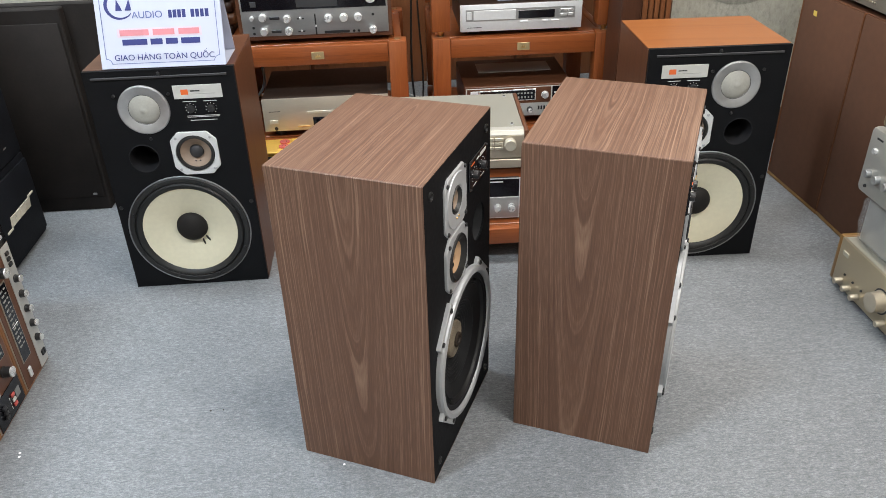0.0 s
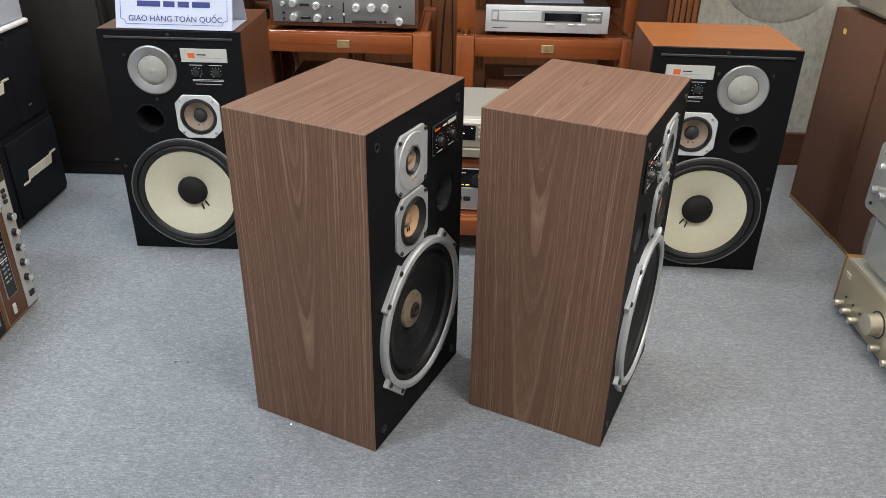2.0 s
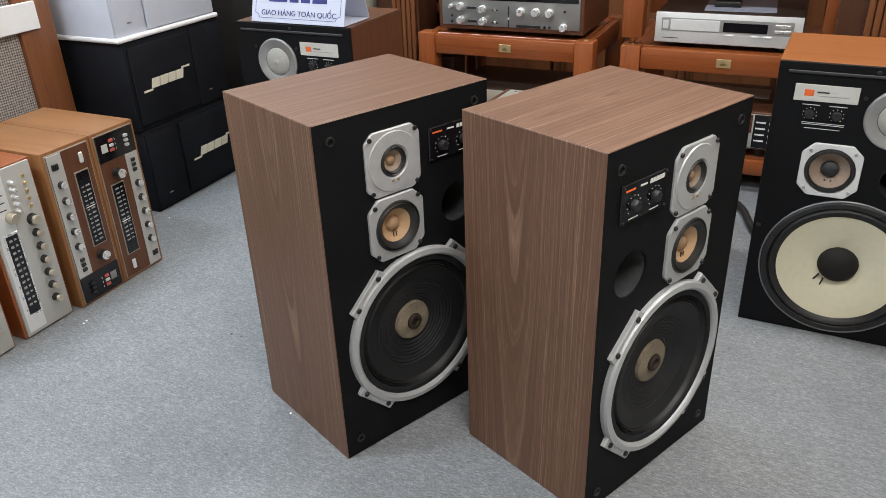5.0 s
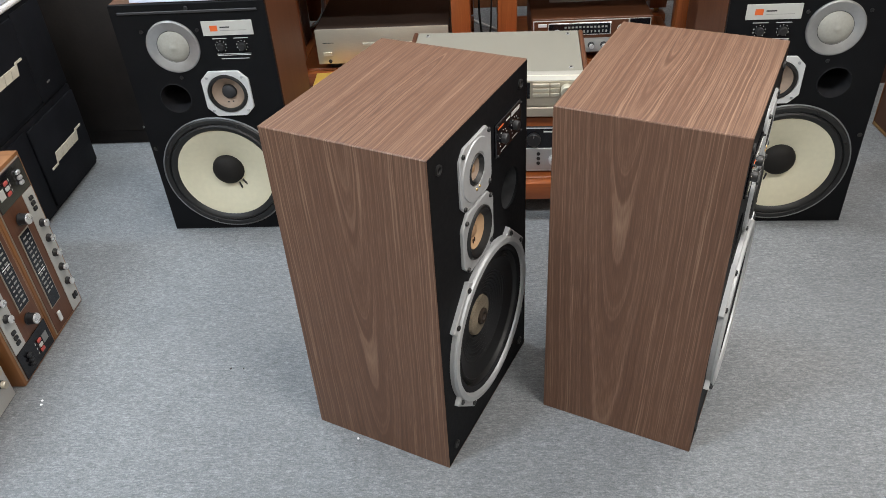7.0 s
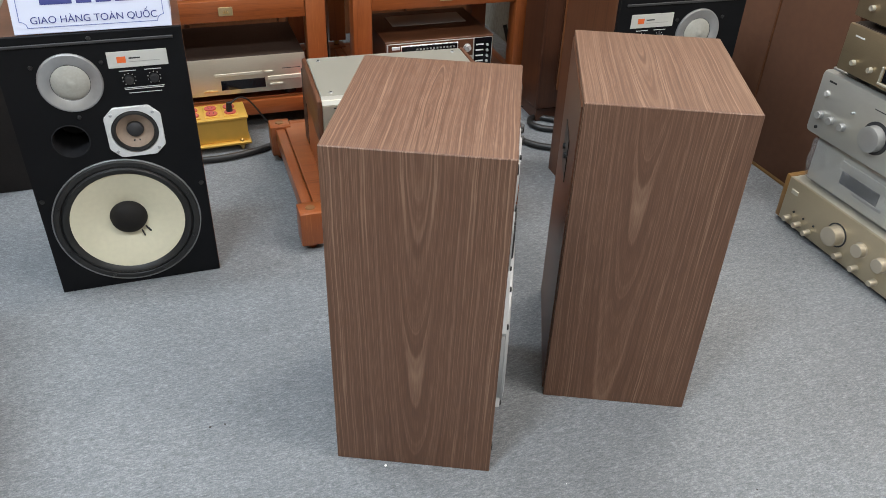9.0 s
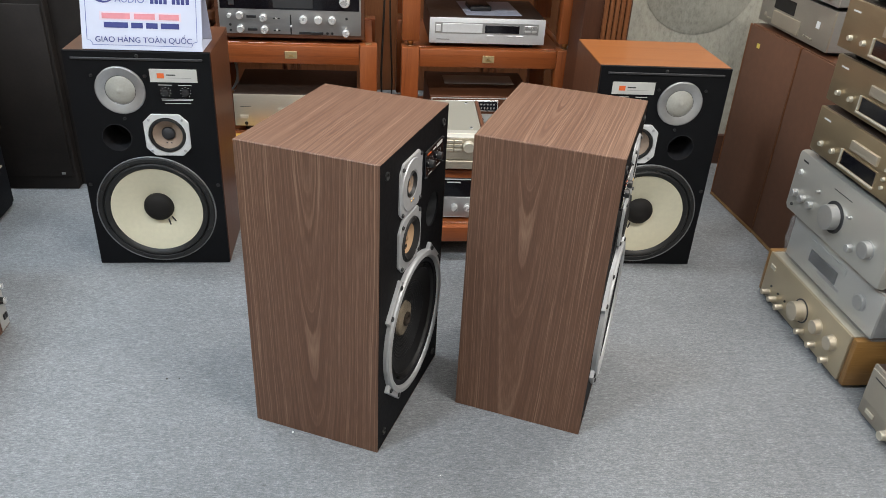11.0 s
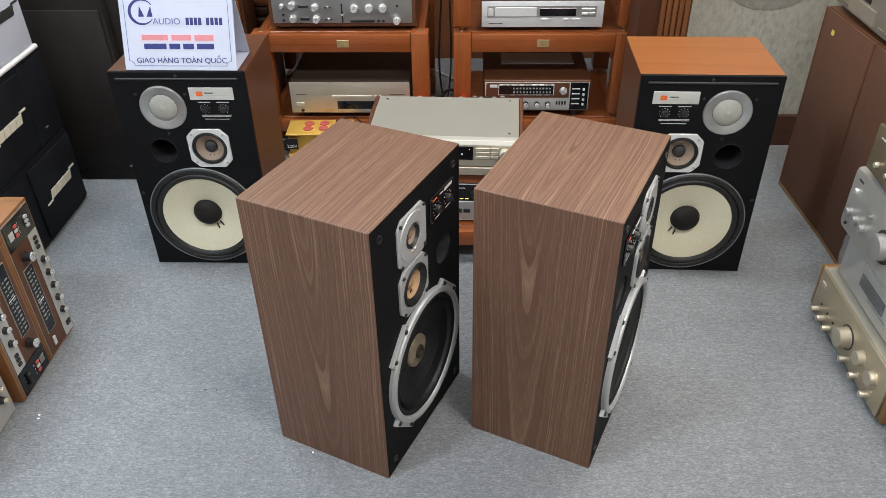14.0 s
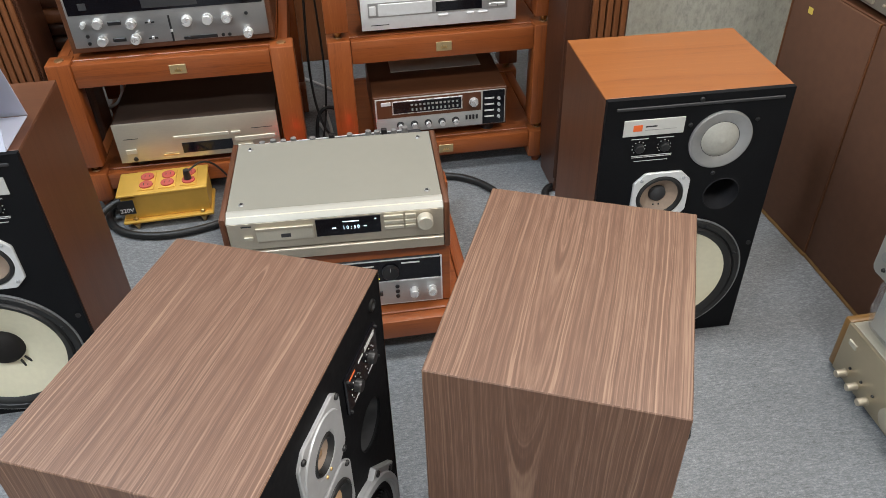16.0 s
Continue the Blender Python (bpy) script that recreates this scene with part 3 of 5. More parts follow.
    lathe(bm, ((0.0535, 0.0045), (0.0525, 0.0065), (0.030, 0.0062), (0.0265, 0.003)), tx, tz, y, 64)
    part("plate", bm, SPUN, tw, "brushed aluminium mounting plate")
    part("surround", lathem(((0.0268, 0.004), (0.025, 0.0068), (0.0228, 0.0035), (0.0208, 0.0052), (0.0182, 0.0008)), tx, tz, y, 40), RUBBER, tw)
    part("cone", lathem(((0.0186, 0.001), (0.013, -0.004), (0.0075, -0.0085)), tx, tz, y, 40), BROWNCONE, tw)
    part("dust_cap", lathem(((0.0092, -0.0085), (0.0082, -0.0035), (0.0052, -0.0005), (0, 0.0008)), tx, tz, y, 24), TANDOME, tw)
    for sx in (-1, 1):
        part("solder_point", lathem(((0.0026, 0.006), (0.002, 0.008), (0, 0.0085)), tx + sx * 0.006, tz - 0.0335, y, 10), BRASS, tw)
        for sz in (-1, 1):
            screw(tx + sx * 0.0475, tz + sz * 0.0475, y - 0.0045, 0.0042, tw)
    # bass port
    px, pz = X(0.297), 0.450
    bm = bmesh.new()
    lathe(bm, ((0.0392, -0.004), (0.0388, -0.018), (0.0382, -0.12), (0, -0.1202)), px, pz, y, 48)
    part("port", bm, PORTGREY, sp, "round dusty black bass port")
    # control panel
    p0, p1 = sorted((X(0.231), X(0.339)))
    panel = part("control_panel", boxm(p0, p1, y - 0.004, y + 0.001, 0.545, 0.607, 0.0015), GLOSSBLACK, sp, "glossy black level control panel")
    flip = -1 if mirrored else 1
    for kx in (0.27, 0.73):
        cx = p0 + (p1 - p0) * kx
        part("knob", lathem(((0.0088, 0.004), (0.0084, 0.0115), (0.0074, 0.0128), (0, 0.0128)), cx, 0.571, y, 24), BLACK, panel)
        for i in range(9):
            a = radians(-40 + 260 * i / 8)
            dx, dz = 0.0155 * math.cos(a), 0.0155 * math.sin(a)
            part("mark", boxm(cx + dx - 0.0007, cx + dx + 0.0007, y - 0.0046, y - 0.004, 0.571 + dz - 0.0007, 0.571 + dz + 0.0007), LETTER, panel)
        part("caption", boxm(cx - 0.011, cx + 0.011, y - 0.0046, y - 0.004, 0.5503, 0.5518), LETTER, panel)
    part("brand_bar", boxm(p0 + 0.008, p0 + 0.03, y - 0.0046, y - 0.004, 0.5955, 0.5985), ORANGE, panel)
    part("model_bar", boxm(p0 + 0.042, p0 + 0.058, y - 0.0046, y - 0.004, 0.596, 0.5988), LETTER, panel)
    bm = bmesh.new()
    for i in range(5):
        x = p0 + 0.064 + i * 0.0072
        prism(bm, ((x, 0.5942), (x + 0.0058, 0.5942), (x + 0.0068, 0.601), (x + 0.001, 0.601)), y - 0.0046, y - 0.004)
    part("model_badge", bm, LETTER, panel)
    for sx in (p0 + 0.004, p1 - 0.004):
        for sz in (0.549, 0.603):
            screw(sx, sz, y - 0.004, 0.002, panel)
    for sx in (0.033, W - 0.033):
        for sz in (0.035, 0.633):
            part("grille_socket", lathem(((0.0085, 0), (0.0085, 0.003), (0.006, 0.0035), (0.005, -0.001), (0, -0.001)), X(sx), sz, y, 20), RUBBER, sp)
    # back plate with terminals
    part("rear_panel", boxm(-W / 2 + 0.012, W / 2 - 0.012, D / 2, D / 2 + 0.003, 0.012, H - 0.012), JWALNUT, sp, "brown back board")
    part("terminal_cup", boxm(-0.05, 0.05, D / 2 + 0.003, D / 2 + 0.0045, 0.44, 0.53, 0.001), BLACK, sp)
    for sx in (-0.02, 0.02):
        bm = bmesh.new()
        lathe(bm, ((0.006, 0), (0.006, 0.004), (0, 0.0045)), sx, 0.485, 0, 14)
        bmesh.ops.scale(bm, vec=(1, -1, 1), verts=bm.verts)
        bmesh.ops.translate(bm, vec=(0, D / 2 + 0.0045, 0), verts=bm.verts)
        part("terminal", bm, RUBBER, sp)
    return sp


def thing_part(name, parent):
    """An inner part that holds smaller ones."""
    ob = new(name)
    ob.empty_display_size = 0.03
    ob.parent = parent
    return ob


walnut_speaker(pose(-0.003, 1.345, 0, 0, 0, 65.8), False)
walnut_speaker(pose(0.4475, 1.383, 0, 0, 0, 65.8), True)


# -- the black-front monitors with cream woofers --
def monitor_speaker(m, mirrored, top_mat, side_mat, label):
    W, D, H = 0.371, 0.288, 0.63
    sp = thing("monitor_speaker", m, label, "speaker", "monitor speakers")
    fy = -D / 2
    s = -1 if mirrored else 1

    def X(u):
        return s * (u - W / 2)
    bm = boxm(-W / 2, W / 2, fy + 0.012, D / 2, 0, H - 0.0035, 0.001, 1, "z")
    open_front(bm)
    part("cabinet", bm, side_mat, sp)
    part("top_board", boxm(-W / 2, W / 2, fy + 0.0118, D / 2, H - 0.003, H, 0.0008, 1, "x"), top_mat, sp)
    bm = bmesh.new()
    holed_board(bm, -W / 2 + 0.001, W / 2 - 0.001, 0.001, H - 0.0005, fy, fy + 0.0115, ((X(0.182), 0.176, 0.1615), (X(0.238), 0.404, 0.0487), (X(0.132), 0.527, 0.0385), (X(0.104), 0.394, 0.0375)))
    part("baffle", bm, BAFFLE, sp, "matt black front board")
    y = fy
    part("edge_strip", boxm(-W / 2 + 0.02, W / 2 - 0.02, y - 0.004, y, H - 0.022, H - 0.016, 0.001), GREYCAP, sp)
    wx, wz = X(0.182), 0.176
    woofer = thing_part("woofer", sp)
    part("rim", lathem(((0.1645, 0), (0.1645, 0.003), (0.163, 0.0042), (0.161, 0.003)), wx, wz, y, 96), RIMGREY, woofer)
    part("surround", lathem(((0.162, 0.002), (0.158, 0.007), (0.148, 0.007), (0.145, 0.003), (0.1405, 0.009), (0.133, 0.007), (0.1265, 0.0)), wx, wz, y, 96), RUBBER, woofer)
    prof = [(0.127 - i * 0.085 / 40, 0.0015 - 0.0245 * (i / 40) ** 1.1 + (0.0003 if i % 2 else 0)) for i in range(41)]
    part("cone", lathem(prof, wx, wz, y, 96), CREAM, woofer, "cream coated paper cone")
    part("dust_cap", lathem(((0.0425, -0.0235), (0.040, -0.014), (0.034, -0.007), (0.022, -0.0015), (0.01, 0.0005), (0, 0.001)), wx, wz, y, 48), CAPBLACK, woofer)
    for k in (-1, 1):
        a = radians(-52 + 9 * k) if not mirrored else radians(232 + 9 * k)
        c, n = math.cos(a), math.sin(a)
        bm = boxm(-0.0016, 0.0016, -0.003, 0.003, -0.0095, 0.0095, 0.001)
        bmesh.ops.rotate(bm, cent=(0, 0, 0), matrix=Matrix.Rotation(math.pi / 2 - a + (0.25 if not mirrored else -0.25), 3, "Y"), verts=bm.verts)
        bmesh.ops.translate(bm, vec=(wx + 0.053 * c, y + 0.016, wz + 0.053 * n), verts=bm.verts)
        part("lead", bm, BLACK, woofer)
    for k in range(8):
        a = radians(22.5 + 45 * k)
        screw(wx + 0.1525 * math.cos(a), wz + 0.1525 * math.sin(a), y - 0.0066, 0.0035, woofer)
    mx, mz = X(0.238), 0.404
    mid = thing_part("midrange", sp)
    bm = bmesh.new()
    ring_plate(bm, cut_square(0.0595, 0.0225), 0.0485, mx, mz, y, y - 0.005, 96)
    part("frame", bm, WHITEFRAME, mid, "pale eight-sided frame")
    part("surround", lathem(((0.049, 0.003), (0.047, 0.0075), (0.0425, 0.008), (0.0395, 0.001)), mx, mz, y, 48), RUBBER, mid)
    part("cone", lathem(((0.040, 0.001), (0.029, -0.006), (0.0175, -0.013)), mx, mz, y, 48), BROWNCONE, mid)
    part("dust_cap", lathem(((0.0185, -0.0125), (0.0165, -0.006), (0.010, -0.002), (0, -0.001)), mx, mz, y, 32), GREYCAP, mid)
    for k in (-1, 1):
        part("lead_eyelet", lathem(((0.0022, 0), (0.0018, 0.0016), (0, 0.002)), mx + k * 0.006, mz - 0.026, y + 0.0082, 10), BLACK, mid)
    for sx in (-1, 1):
        for sz in (-1, 1):
            screw(mx + sx * 0.0435, mz + sz * 0.0435, y - 0.005, 0.0036, mid, CASTALU)
    tx, tz = X(0.132), 0.527
    tw = thing_part("tweeter", sp)
    part("ring", lathem(((0.0645, 0), (0.064, 0.003), (0.061, 0.0045), (0.042, 0.0015), (0.0375, -0.001)), tx, tz, y, 64), TURNED, tw, "spun aluminium ring")
    part("dome", lathem(((0.0385, -0.001), (0.034, 0.0032), (0.024, 0.0068), (0.012, 0.0088), (0.007, 0.0093), (0.0055, 0.0103), (0, 0.0108)), tx, tz, y, 48), GAUZE, tw, "grey gauze dome")
    for k in range(3):
        a = radians(30 + 120 * k)
        screw(tx + 0.078 * math.cos(a), tz + 0.078 * math.sin(a), y, 0.0045, tw)
    px, pz = X(0.104), 0.394
    part("port", lathem(((0.0395, 0), (0.039, 0.0012), (0.0375, 0.0012), (0.037, -0.003), (0.0365, -0.05), (0.036, -0.12), (0, -0.1202)), px, pz, y - 0.0002, 48), GASKET, sp, "round dusty black bass port")
    l0, l1 = sorted((X(0.212), X(0.333)))
    plate = part("nameplate", boxm(l0, l1, y - 0.002, y, 0.551, 0.5865, 0.0008), PALELABEL, sp, "pale foil nameplate with orange square")
    part("badge", boxm(l0 + 0.019, l0 + 0.037, y - 0.0025, y - 0.002, 0.562, 0.5755), ORANGE, plate)
    part("model_bar", boxm(l0 + 0.043, l0 + 0.066, y - 0.0025, y - 0.002, 0.5695, 0.5725), GREYCAP, plate)
    part("caption_bar", boxm(l0 + 0.043, l0 + 0.105, y - 0.0025, y - 0.002, 0.5628, 0.5637), GREYMETAL, plate)
    for u in (0.248, 0.299):
        cx = l0 + (u - 0.212)
        part("level_knob", lathem(((0.0095, 0), (0.009, 0.008), (0.008, 0.009), (0, 0.009)), cx, 0.524, y, 24), BLACK, sp)
        for i in range(9):
            a = radians(-50 + 280 * i / 8)
            part("mark", boxm(cx + 0.0132 * math.cos(a) - 0.0009, cx + 0.0132 * math.cos(a) + 0.0009, y - 0.0006, y, 0.524 + 0.0132 * math.sin(a) - 0.0009, 0.524 + 0.0132 * math.sin(a) + 0.0009), LETTER, sp)
        part("caption", boxm(cx - 0.017, cx + 0.017, y - 0.0006, y, 0.5425, 0.5442), LETTER, sp)
    for z, half in ((0.5045, 0.041), (0.5012, 0.040), (0.4925, 0.034)):
        part("caption", boxm(l0 + 0.064 - half, l0 + 0.064 + half, y - 0.0006, y, z, z + 0.0014), LETTER, sp)
    part("maker_stud", lathem(((0.005, 0), (0.004, 0.004), (0, 0.005)), 0, H - 0.011, y, 12), RUBBER, sp)
    for sx in (-W / 2 + 0.012, W / 2 - 0.012):
        part("grille_socket", lathem(((0.0055, 0), (0.005, 0.003), (0, 0.002)), sx, 0.255, y, 12), RUBBER, sp)
    return sp


monitor_speaker(pose(-0.557, 1.926 + 0.144, 0), False, JWALNUT, JWALNUT, "walnut monitor speaker with black front and cream woofer")
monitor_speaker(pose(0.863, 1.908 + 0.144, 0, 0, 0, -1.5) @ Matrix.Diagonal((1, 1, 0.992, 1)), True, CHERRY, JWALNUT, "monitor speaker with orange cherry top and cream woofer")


# -- notice on the monitor --
def notice():
    """A folded clear stand with a printed sheet: navy lettering, numbers as bars."""
    lean = 18
    sg = thing("notice_stand", pose(-0.5405, 1.934, 0.6315, 0, 0, -1.0), "white printed notice in a clear tent stand on the monitor", "sign")
    squat = Matrix.Diagonal((1, 1, 0.93, 1))
    face = pose(0, 0, 0, -lean, 0, 0) @ squat
    W, H = 0.302, 0.222

    def sheet(name, m, mat, label=""):
        bm = boxm(-W / 2, W / 2, 0, 0.002, 0, H, 0.0006)
        bm.transform(m)
        return part(name, bm, mat, sg, label)
    front = sheet("front_sheet", face, PAPER, "white sheet with navy print")
    ridge = face @ Vector((0, 0, H))
    sheet("back_sheet", pose(0, 2 * ridge.y + 0.004, 0, lean, 0, 0) @ squat, PAPER)
    part("foot", boxm(-W / 2, W / 2, 0.004, 2 * ridge.y, 0, 0.0015), PAPER, sg)

    def bar(name, x0, x1, z0, z1, mat, lift=0.0006):
        bm = boxm(x0, x1, -lift, 0, z0, z1)
        bm.transform(face)
        part(name, bm, mat, front)

    def words(text, x, z, size, mat, narrow=1.0):
        lettering("lettering", text, size, mat, front, face @ pose(x, -0.0006, z, 90), narrow=narrow)
    # border with notched corners
    x, z0, z1, c, w = W / 2 - 0.0125, 0.012, H - 0.014, 0.015, 0.0014
    bar("border", -x + c, x - c, z0, z0 + w, PALEINK), bar("border", -x + c, x - c, z1 - w, z1, PALEINK)
    bar("border", -x, -x + w, z0 + c, z1 - c, PALEINK), bar("border", x - w, x, z0 + c, z1 - c, PALEINK)
    for sx in (-1, 1):
        for zz, sz in ((z0, 1), (z1, -1)):
            bm = bmesh.new()
            arc = [radians(q) for q in range(0, 91, 15)]
            inner = [(sx * (x - (c - w) * math.cos(a)), zz + sz * (c - w) * math.sin(a)) for a in arc]
            outer = [(sx * (x - c * math.cos(a)), zz + sz * c * math.sin(a)) for a in arc]
            for k in range(len(arc) - 1):
                prism(bm, (inner[k], inner[k + 1], outer[k + 1], outer[k]), -0.0006, 0)
            bm.transform(face)
            part("border", bm, PALEINK, front)
    words("GIAO HÀNG TOÀN QUỐC", 0.004, 0.027, 0.021, INKBLUE, 0.96)
    for x0, x1 in ((-0.094, -0.034), (-0.026, 0.003), (0.011, 0.040), (0.048, 0.094)):
        bar("number_bar", x0, x1, 0.059, 0.074, INKBLUE)
    bar("number_band", -0.104, 0.1, 0.079, 0.102, PINKBAND, 0.0003)
    for x0, x1 in ((-0.098, -0.028), (-0.018, 0.034), (0.044, 0.094)):
        bar("number_bar", x0, x1, 0.083, 0.098, INKRED, 0.0007)
    words("AUDIO", -0.027, 0.134, 0.0245, PALEINK, 0.95)
    for x0, x1 in ((0.024, 0.068), (0.078, 0.124)):
        for i in range(4):
            w0 = x0 + (x1 - x0) * i / 4
            bar("name_bar", w0, w0 + 0.0085, 0.125, 0.145, INKBLUE)
    # open ring with a peak inside, the shop's mark
    bm = bmesh.new()
    for q in range(35, 325, 10):
        a, b = radians(q), radians(q + 10)
        t0, t1 = 0.0032 * math.sin((q - 35) / 290 * math.pi) + 0.0008, 0.0032 * math.sin((q - 25) / 290 * math.pi) + 0.0008
        prism(bm, [(-0.091 + r * math.cos(k), 0.16 + r * math.sin(k)) for r, k in ((0.033 - t0, a), (0.033 - t1, b), (0.033 + t1, b), (0.033 + t0, a))], -0.0006, 0)
    bm.transform(face)
    part("ring_mark", bm, INKBLUE, front)
    for k in (-1, 1):
        bm = bmesh.new()
        prism(bm, [(-0.082 + k * 0.003, 0.147), (-0.082 + k * 0.015, 0.176), (-0.082 + k * 0.019, 0.147)], -0.0006, 0)
        bm.transform(face)
        part("peak_mark", bm, INKBLUE, front)


notice()


# ---- audio units ----
def unit(name, m, label, category, w, h, d, body, face, feats=(), group="", foot=0.012, face_t=0.006, top_mat=None, grain=None, inset=0.0, radius=0.0015):
    """A hi-fi unit, its front at -y, standing on four feet. feats: ('knob', x, z, r, length, material), ('plate', x0, x1, z0, z1, out, material),
    ('button', x, z, w, h, material), ('lamp', ...); x from the middle, z from the underside of the feet."""
    u = thing(name, m, label, category, group)
    fy = -d / 2
    part("body", boxm(-w / 2 + 0.001, w / 2 - 0.001, fy + face_t, d / 2, foot, h, 0.0015, 1, grain or "x"), body, u)
    part("faceplate", boxm(-w / 2 + inset, w / 2 - inset, fy, fy + face_t + (0.001 if not inset else 0.004), foot + inset, h - inset, radius, 2), face, u)
    if top_mat:
        part("top_cover", boxm(-w / 2 + 0.004, w / 2 - 0.004, fy + face_t + 0.004, d / 2 - 0.003, h + 0.0002, h + 0.002, 0.0008), top_mat, u)
    if foot:
        for sx in (-1, 1):
            for y in (fy + 0.05, d / 2 - 0.05):
                bm = bmesh.new()
                bmesh.ops.create_cone(bm, cap_ends=True, segments=20, radius1=0.02, radius2=0.022, depth=foot + 0.001, matrix=Matrix.Translation((sx * (w / 2 - 0.05), y, (foot + 0.001) / 2)))
                part("foot", bm, BLACK, u)
    for f in feats:
        kind = f[0]
        if kind == "knob":
            _, x, z, r, ln, mat = f
            bm = lathem(((r * 1.12, 0), (r * 1.12, 0.0015), (r, 0.002), (r * 0.97, ln - 0.0012), (r * 0.88, ln), (r * 0.5, ln - 0.0003), (0, ln - 0.0006)), x, z, fy, 28)
            k = part("knob", bm, mat, u)
            if mat is BLACK and r > 0.007:
                part("pointer", boxm(x - 0.0006, x + 0.0006, fy - ln - 0.0006, fy - ln + 0.001, z + r * 0.35, z + r * 0.85), LETTER, k)
        elif kind == "plate":
            _, x0, x1, z0, z1, out, mat = f[:7]
            part(f[7] if len(f) > 7 else "panel", boxm(x0, x1, fy - out, fy + 0.002, z0, z1, min(0.0012, out * 0.4) if out > 0.001 else 0), mat, u)
        elif kind == "button":
            _, x, z, bw, bh, mat = f
            part("button", boxm(x - bw / 2, x + bw / 2, fy - 0.0045, fy, z - bh / 2, z + bh / 2, 0.0008), mat, u)
        elif kind == "bar":
            _, x0, x1, z0, z1, out, mat = f
            part("caption_bar", boxm(x0, x1, fy - out - 0.0005, fy - out, z0, z1), mat, u)
    return u


def tier(name, m, w, d, z0, z1, label, group, spikes=True, plate=True, post=0.064, plate_x=0.0):
    """One storey of a rack: four posts, rails, a shelf board, spikes below."""
    k = thing(name, m, label, "rack", group)
    rail = 0.066 if z1 - z0 > 0.15 else 0.05
    for sx in (-1, 1):
        for sy in (-1, 1):
            x, y = sx * (w / 2 - post / 2), sy * (d / 2 - post / 2)
            p = part("post", boxm(x - post / 2, x + post / 2, y - post / 2, y + post / 2, z0, z1, 0.004, 2, "z"), RACKWOOD, k)
            bm = bmesh.new()
            bmesh.ops.create_cone(bm, cap_ends=True, segments=20, radius1=0.013, radius2=0.0115, depth=0.003, matrix=Matrix.Translation((x, y, z1 + 0.001)))
            part("cap", bm, BRONZE, p)
            if spikes:
                bm = bmesh.new()
                bmesh.ops.create_cone(bm, cap_ends=True, segments=20, radius1=0.006, radius2=0.015, depth=0.022, matrix=Matrix.Translation((x, y, z0 - 0.011)))
                part("spike", bm, BRASS, p)
            else:
                bm = bmesh.new()
                bmesh.ops.create_cone(bm, cap_ends=True, segments=20, radius1=0.012, radius2=0.02, depth=z0, matrix=Matrix.Translation((x, y, z0 / 2)))
                part("foot", bm, RACKWOOD, p)
    t1 = z1 - 0.006
    for sy in (-1, 1):
        y = sy * (d / 2 - 0.02)
        part("rail", boxm(-w / 2 + post + 0.001, w / 2 - post - 0.001, y - 0.014, y + 0.014, t1 - rail, t1, 0.003, 2, "x"), RACKWOOD, k)
    for sx in (-1, 1):
        x = sx * (w / 2 - 0.03)
        part("rail", boxm(x - 0.014, x + 0.014, -d / 2 + post + 0.001, d / 2 - post - 0.001, t1 - rail, t1, 0.003, 2, "y"), RACKWOOD, k)
    part("shelf", boxm(-w / 2 + 0.046, w / 2 - 0.046, -d / 2 + 0.036, d / 2 - 0.036, t1 - 0.022, t1 + 0.002, 0.002, 1, "x"), RACKWOOD, k)
    if plate:
        part("nameplate", boxm(plate_x - 0.022, plate_x + 0.022, -d / 2 + 0.003, -d / 2 + 0.0058, t1 - rail / 2 - 0.0135, t1 - rail / 2 + 0.0135, 0.001), PLATEBRASS, k, "small brass plate")
        bm = bmesh.new()
        zc = t1 - rail / 2
        for dx in (-0.006, 0.0, 0.006):
            px = plate_x + dx
            prism(bm, ((px - 0.004, zc - 0.006), (px + 0.004, zc - 0.006), (px, zc + 0.006 - abs(dx) * 0.5)), -d / 2 + 0.0024, -d / 2 + 0.003)
        part("emblem", bm, BRASS, k)
    return k


RD = 0.5
for cx in (-0.245, 0.49):
    rw = 0.645
    tier("low_rack", pose(cx, 2.7 + RD / 2, 0), rw, RD, 0.028, 0.118, "low red-brown wooden rack base on round feet", "rack tiers", spikes=False)
    tier("rack_tier", pose(cx, 2.7 + RD / 2, 0), rw, RD, 0.142, 0.455, "red-brown wooden rack tier with brass plate", "rack tiers", plate_x=0.011 if cx < 0 else 0.0)
tier("rack_tier", pose(0.49, 2.7 + RD / 2, 0), 0.645, RD, 0.479, 0.765, "upper red-brown wooden rack tier with brass plate", "rack tiers")


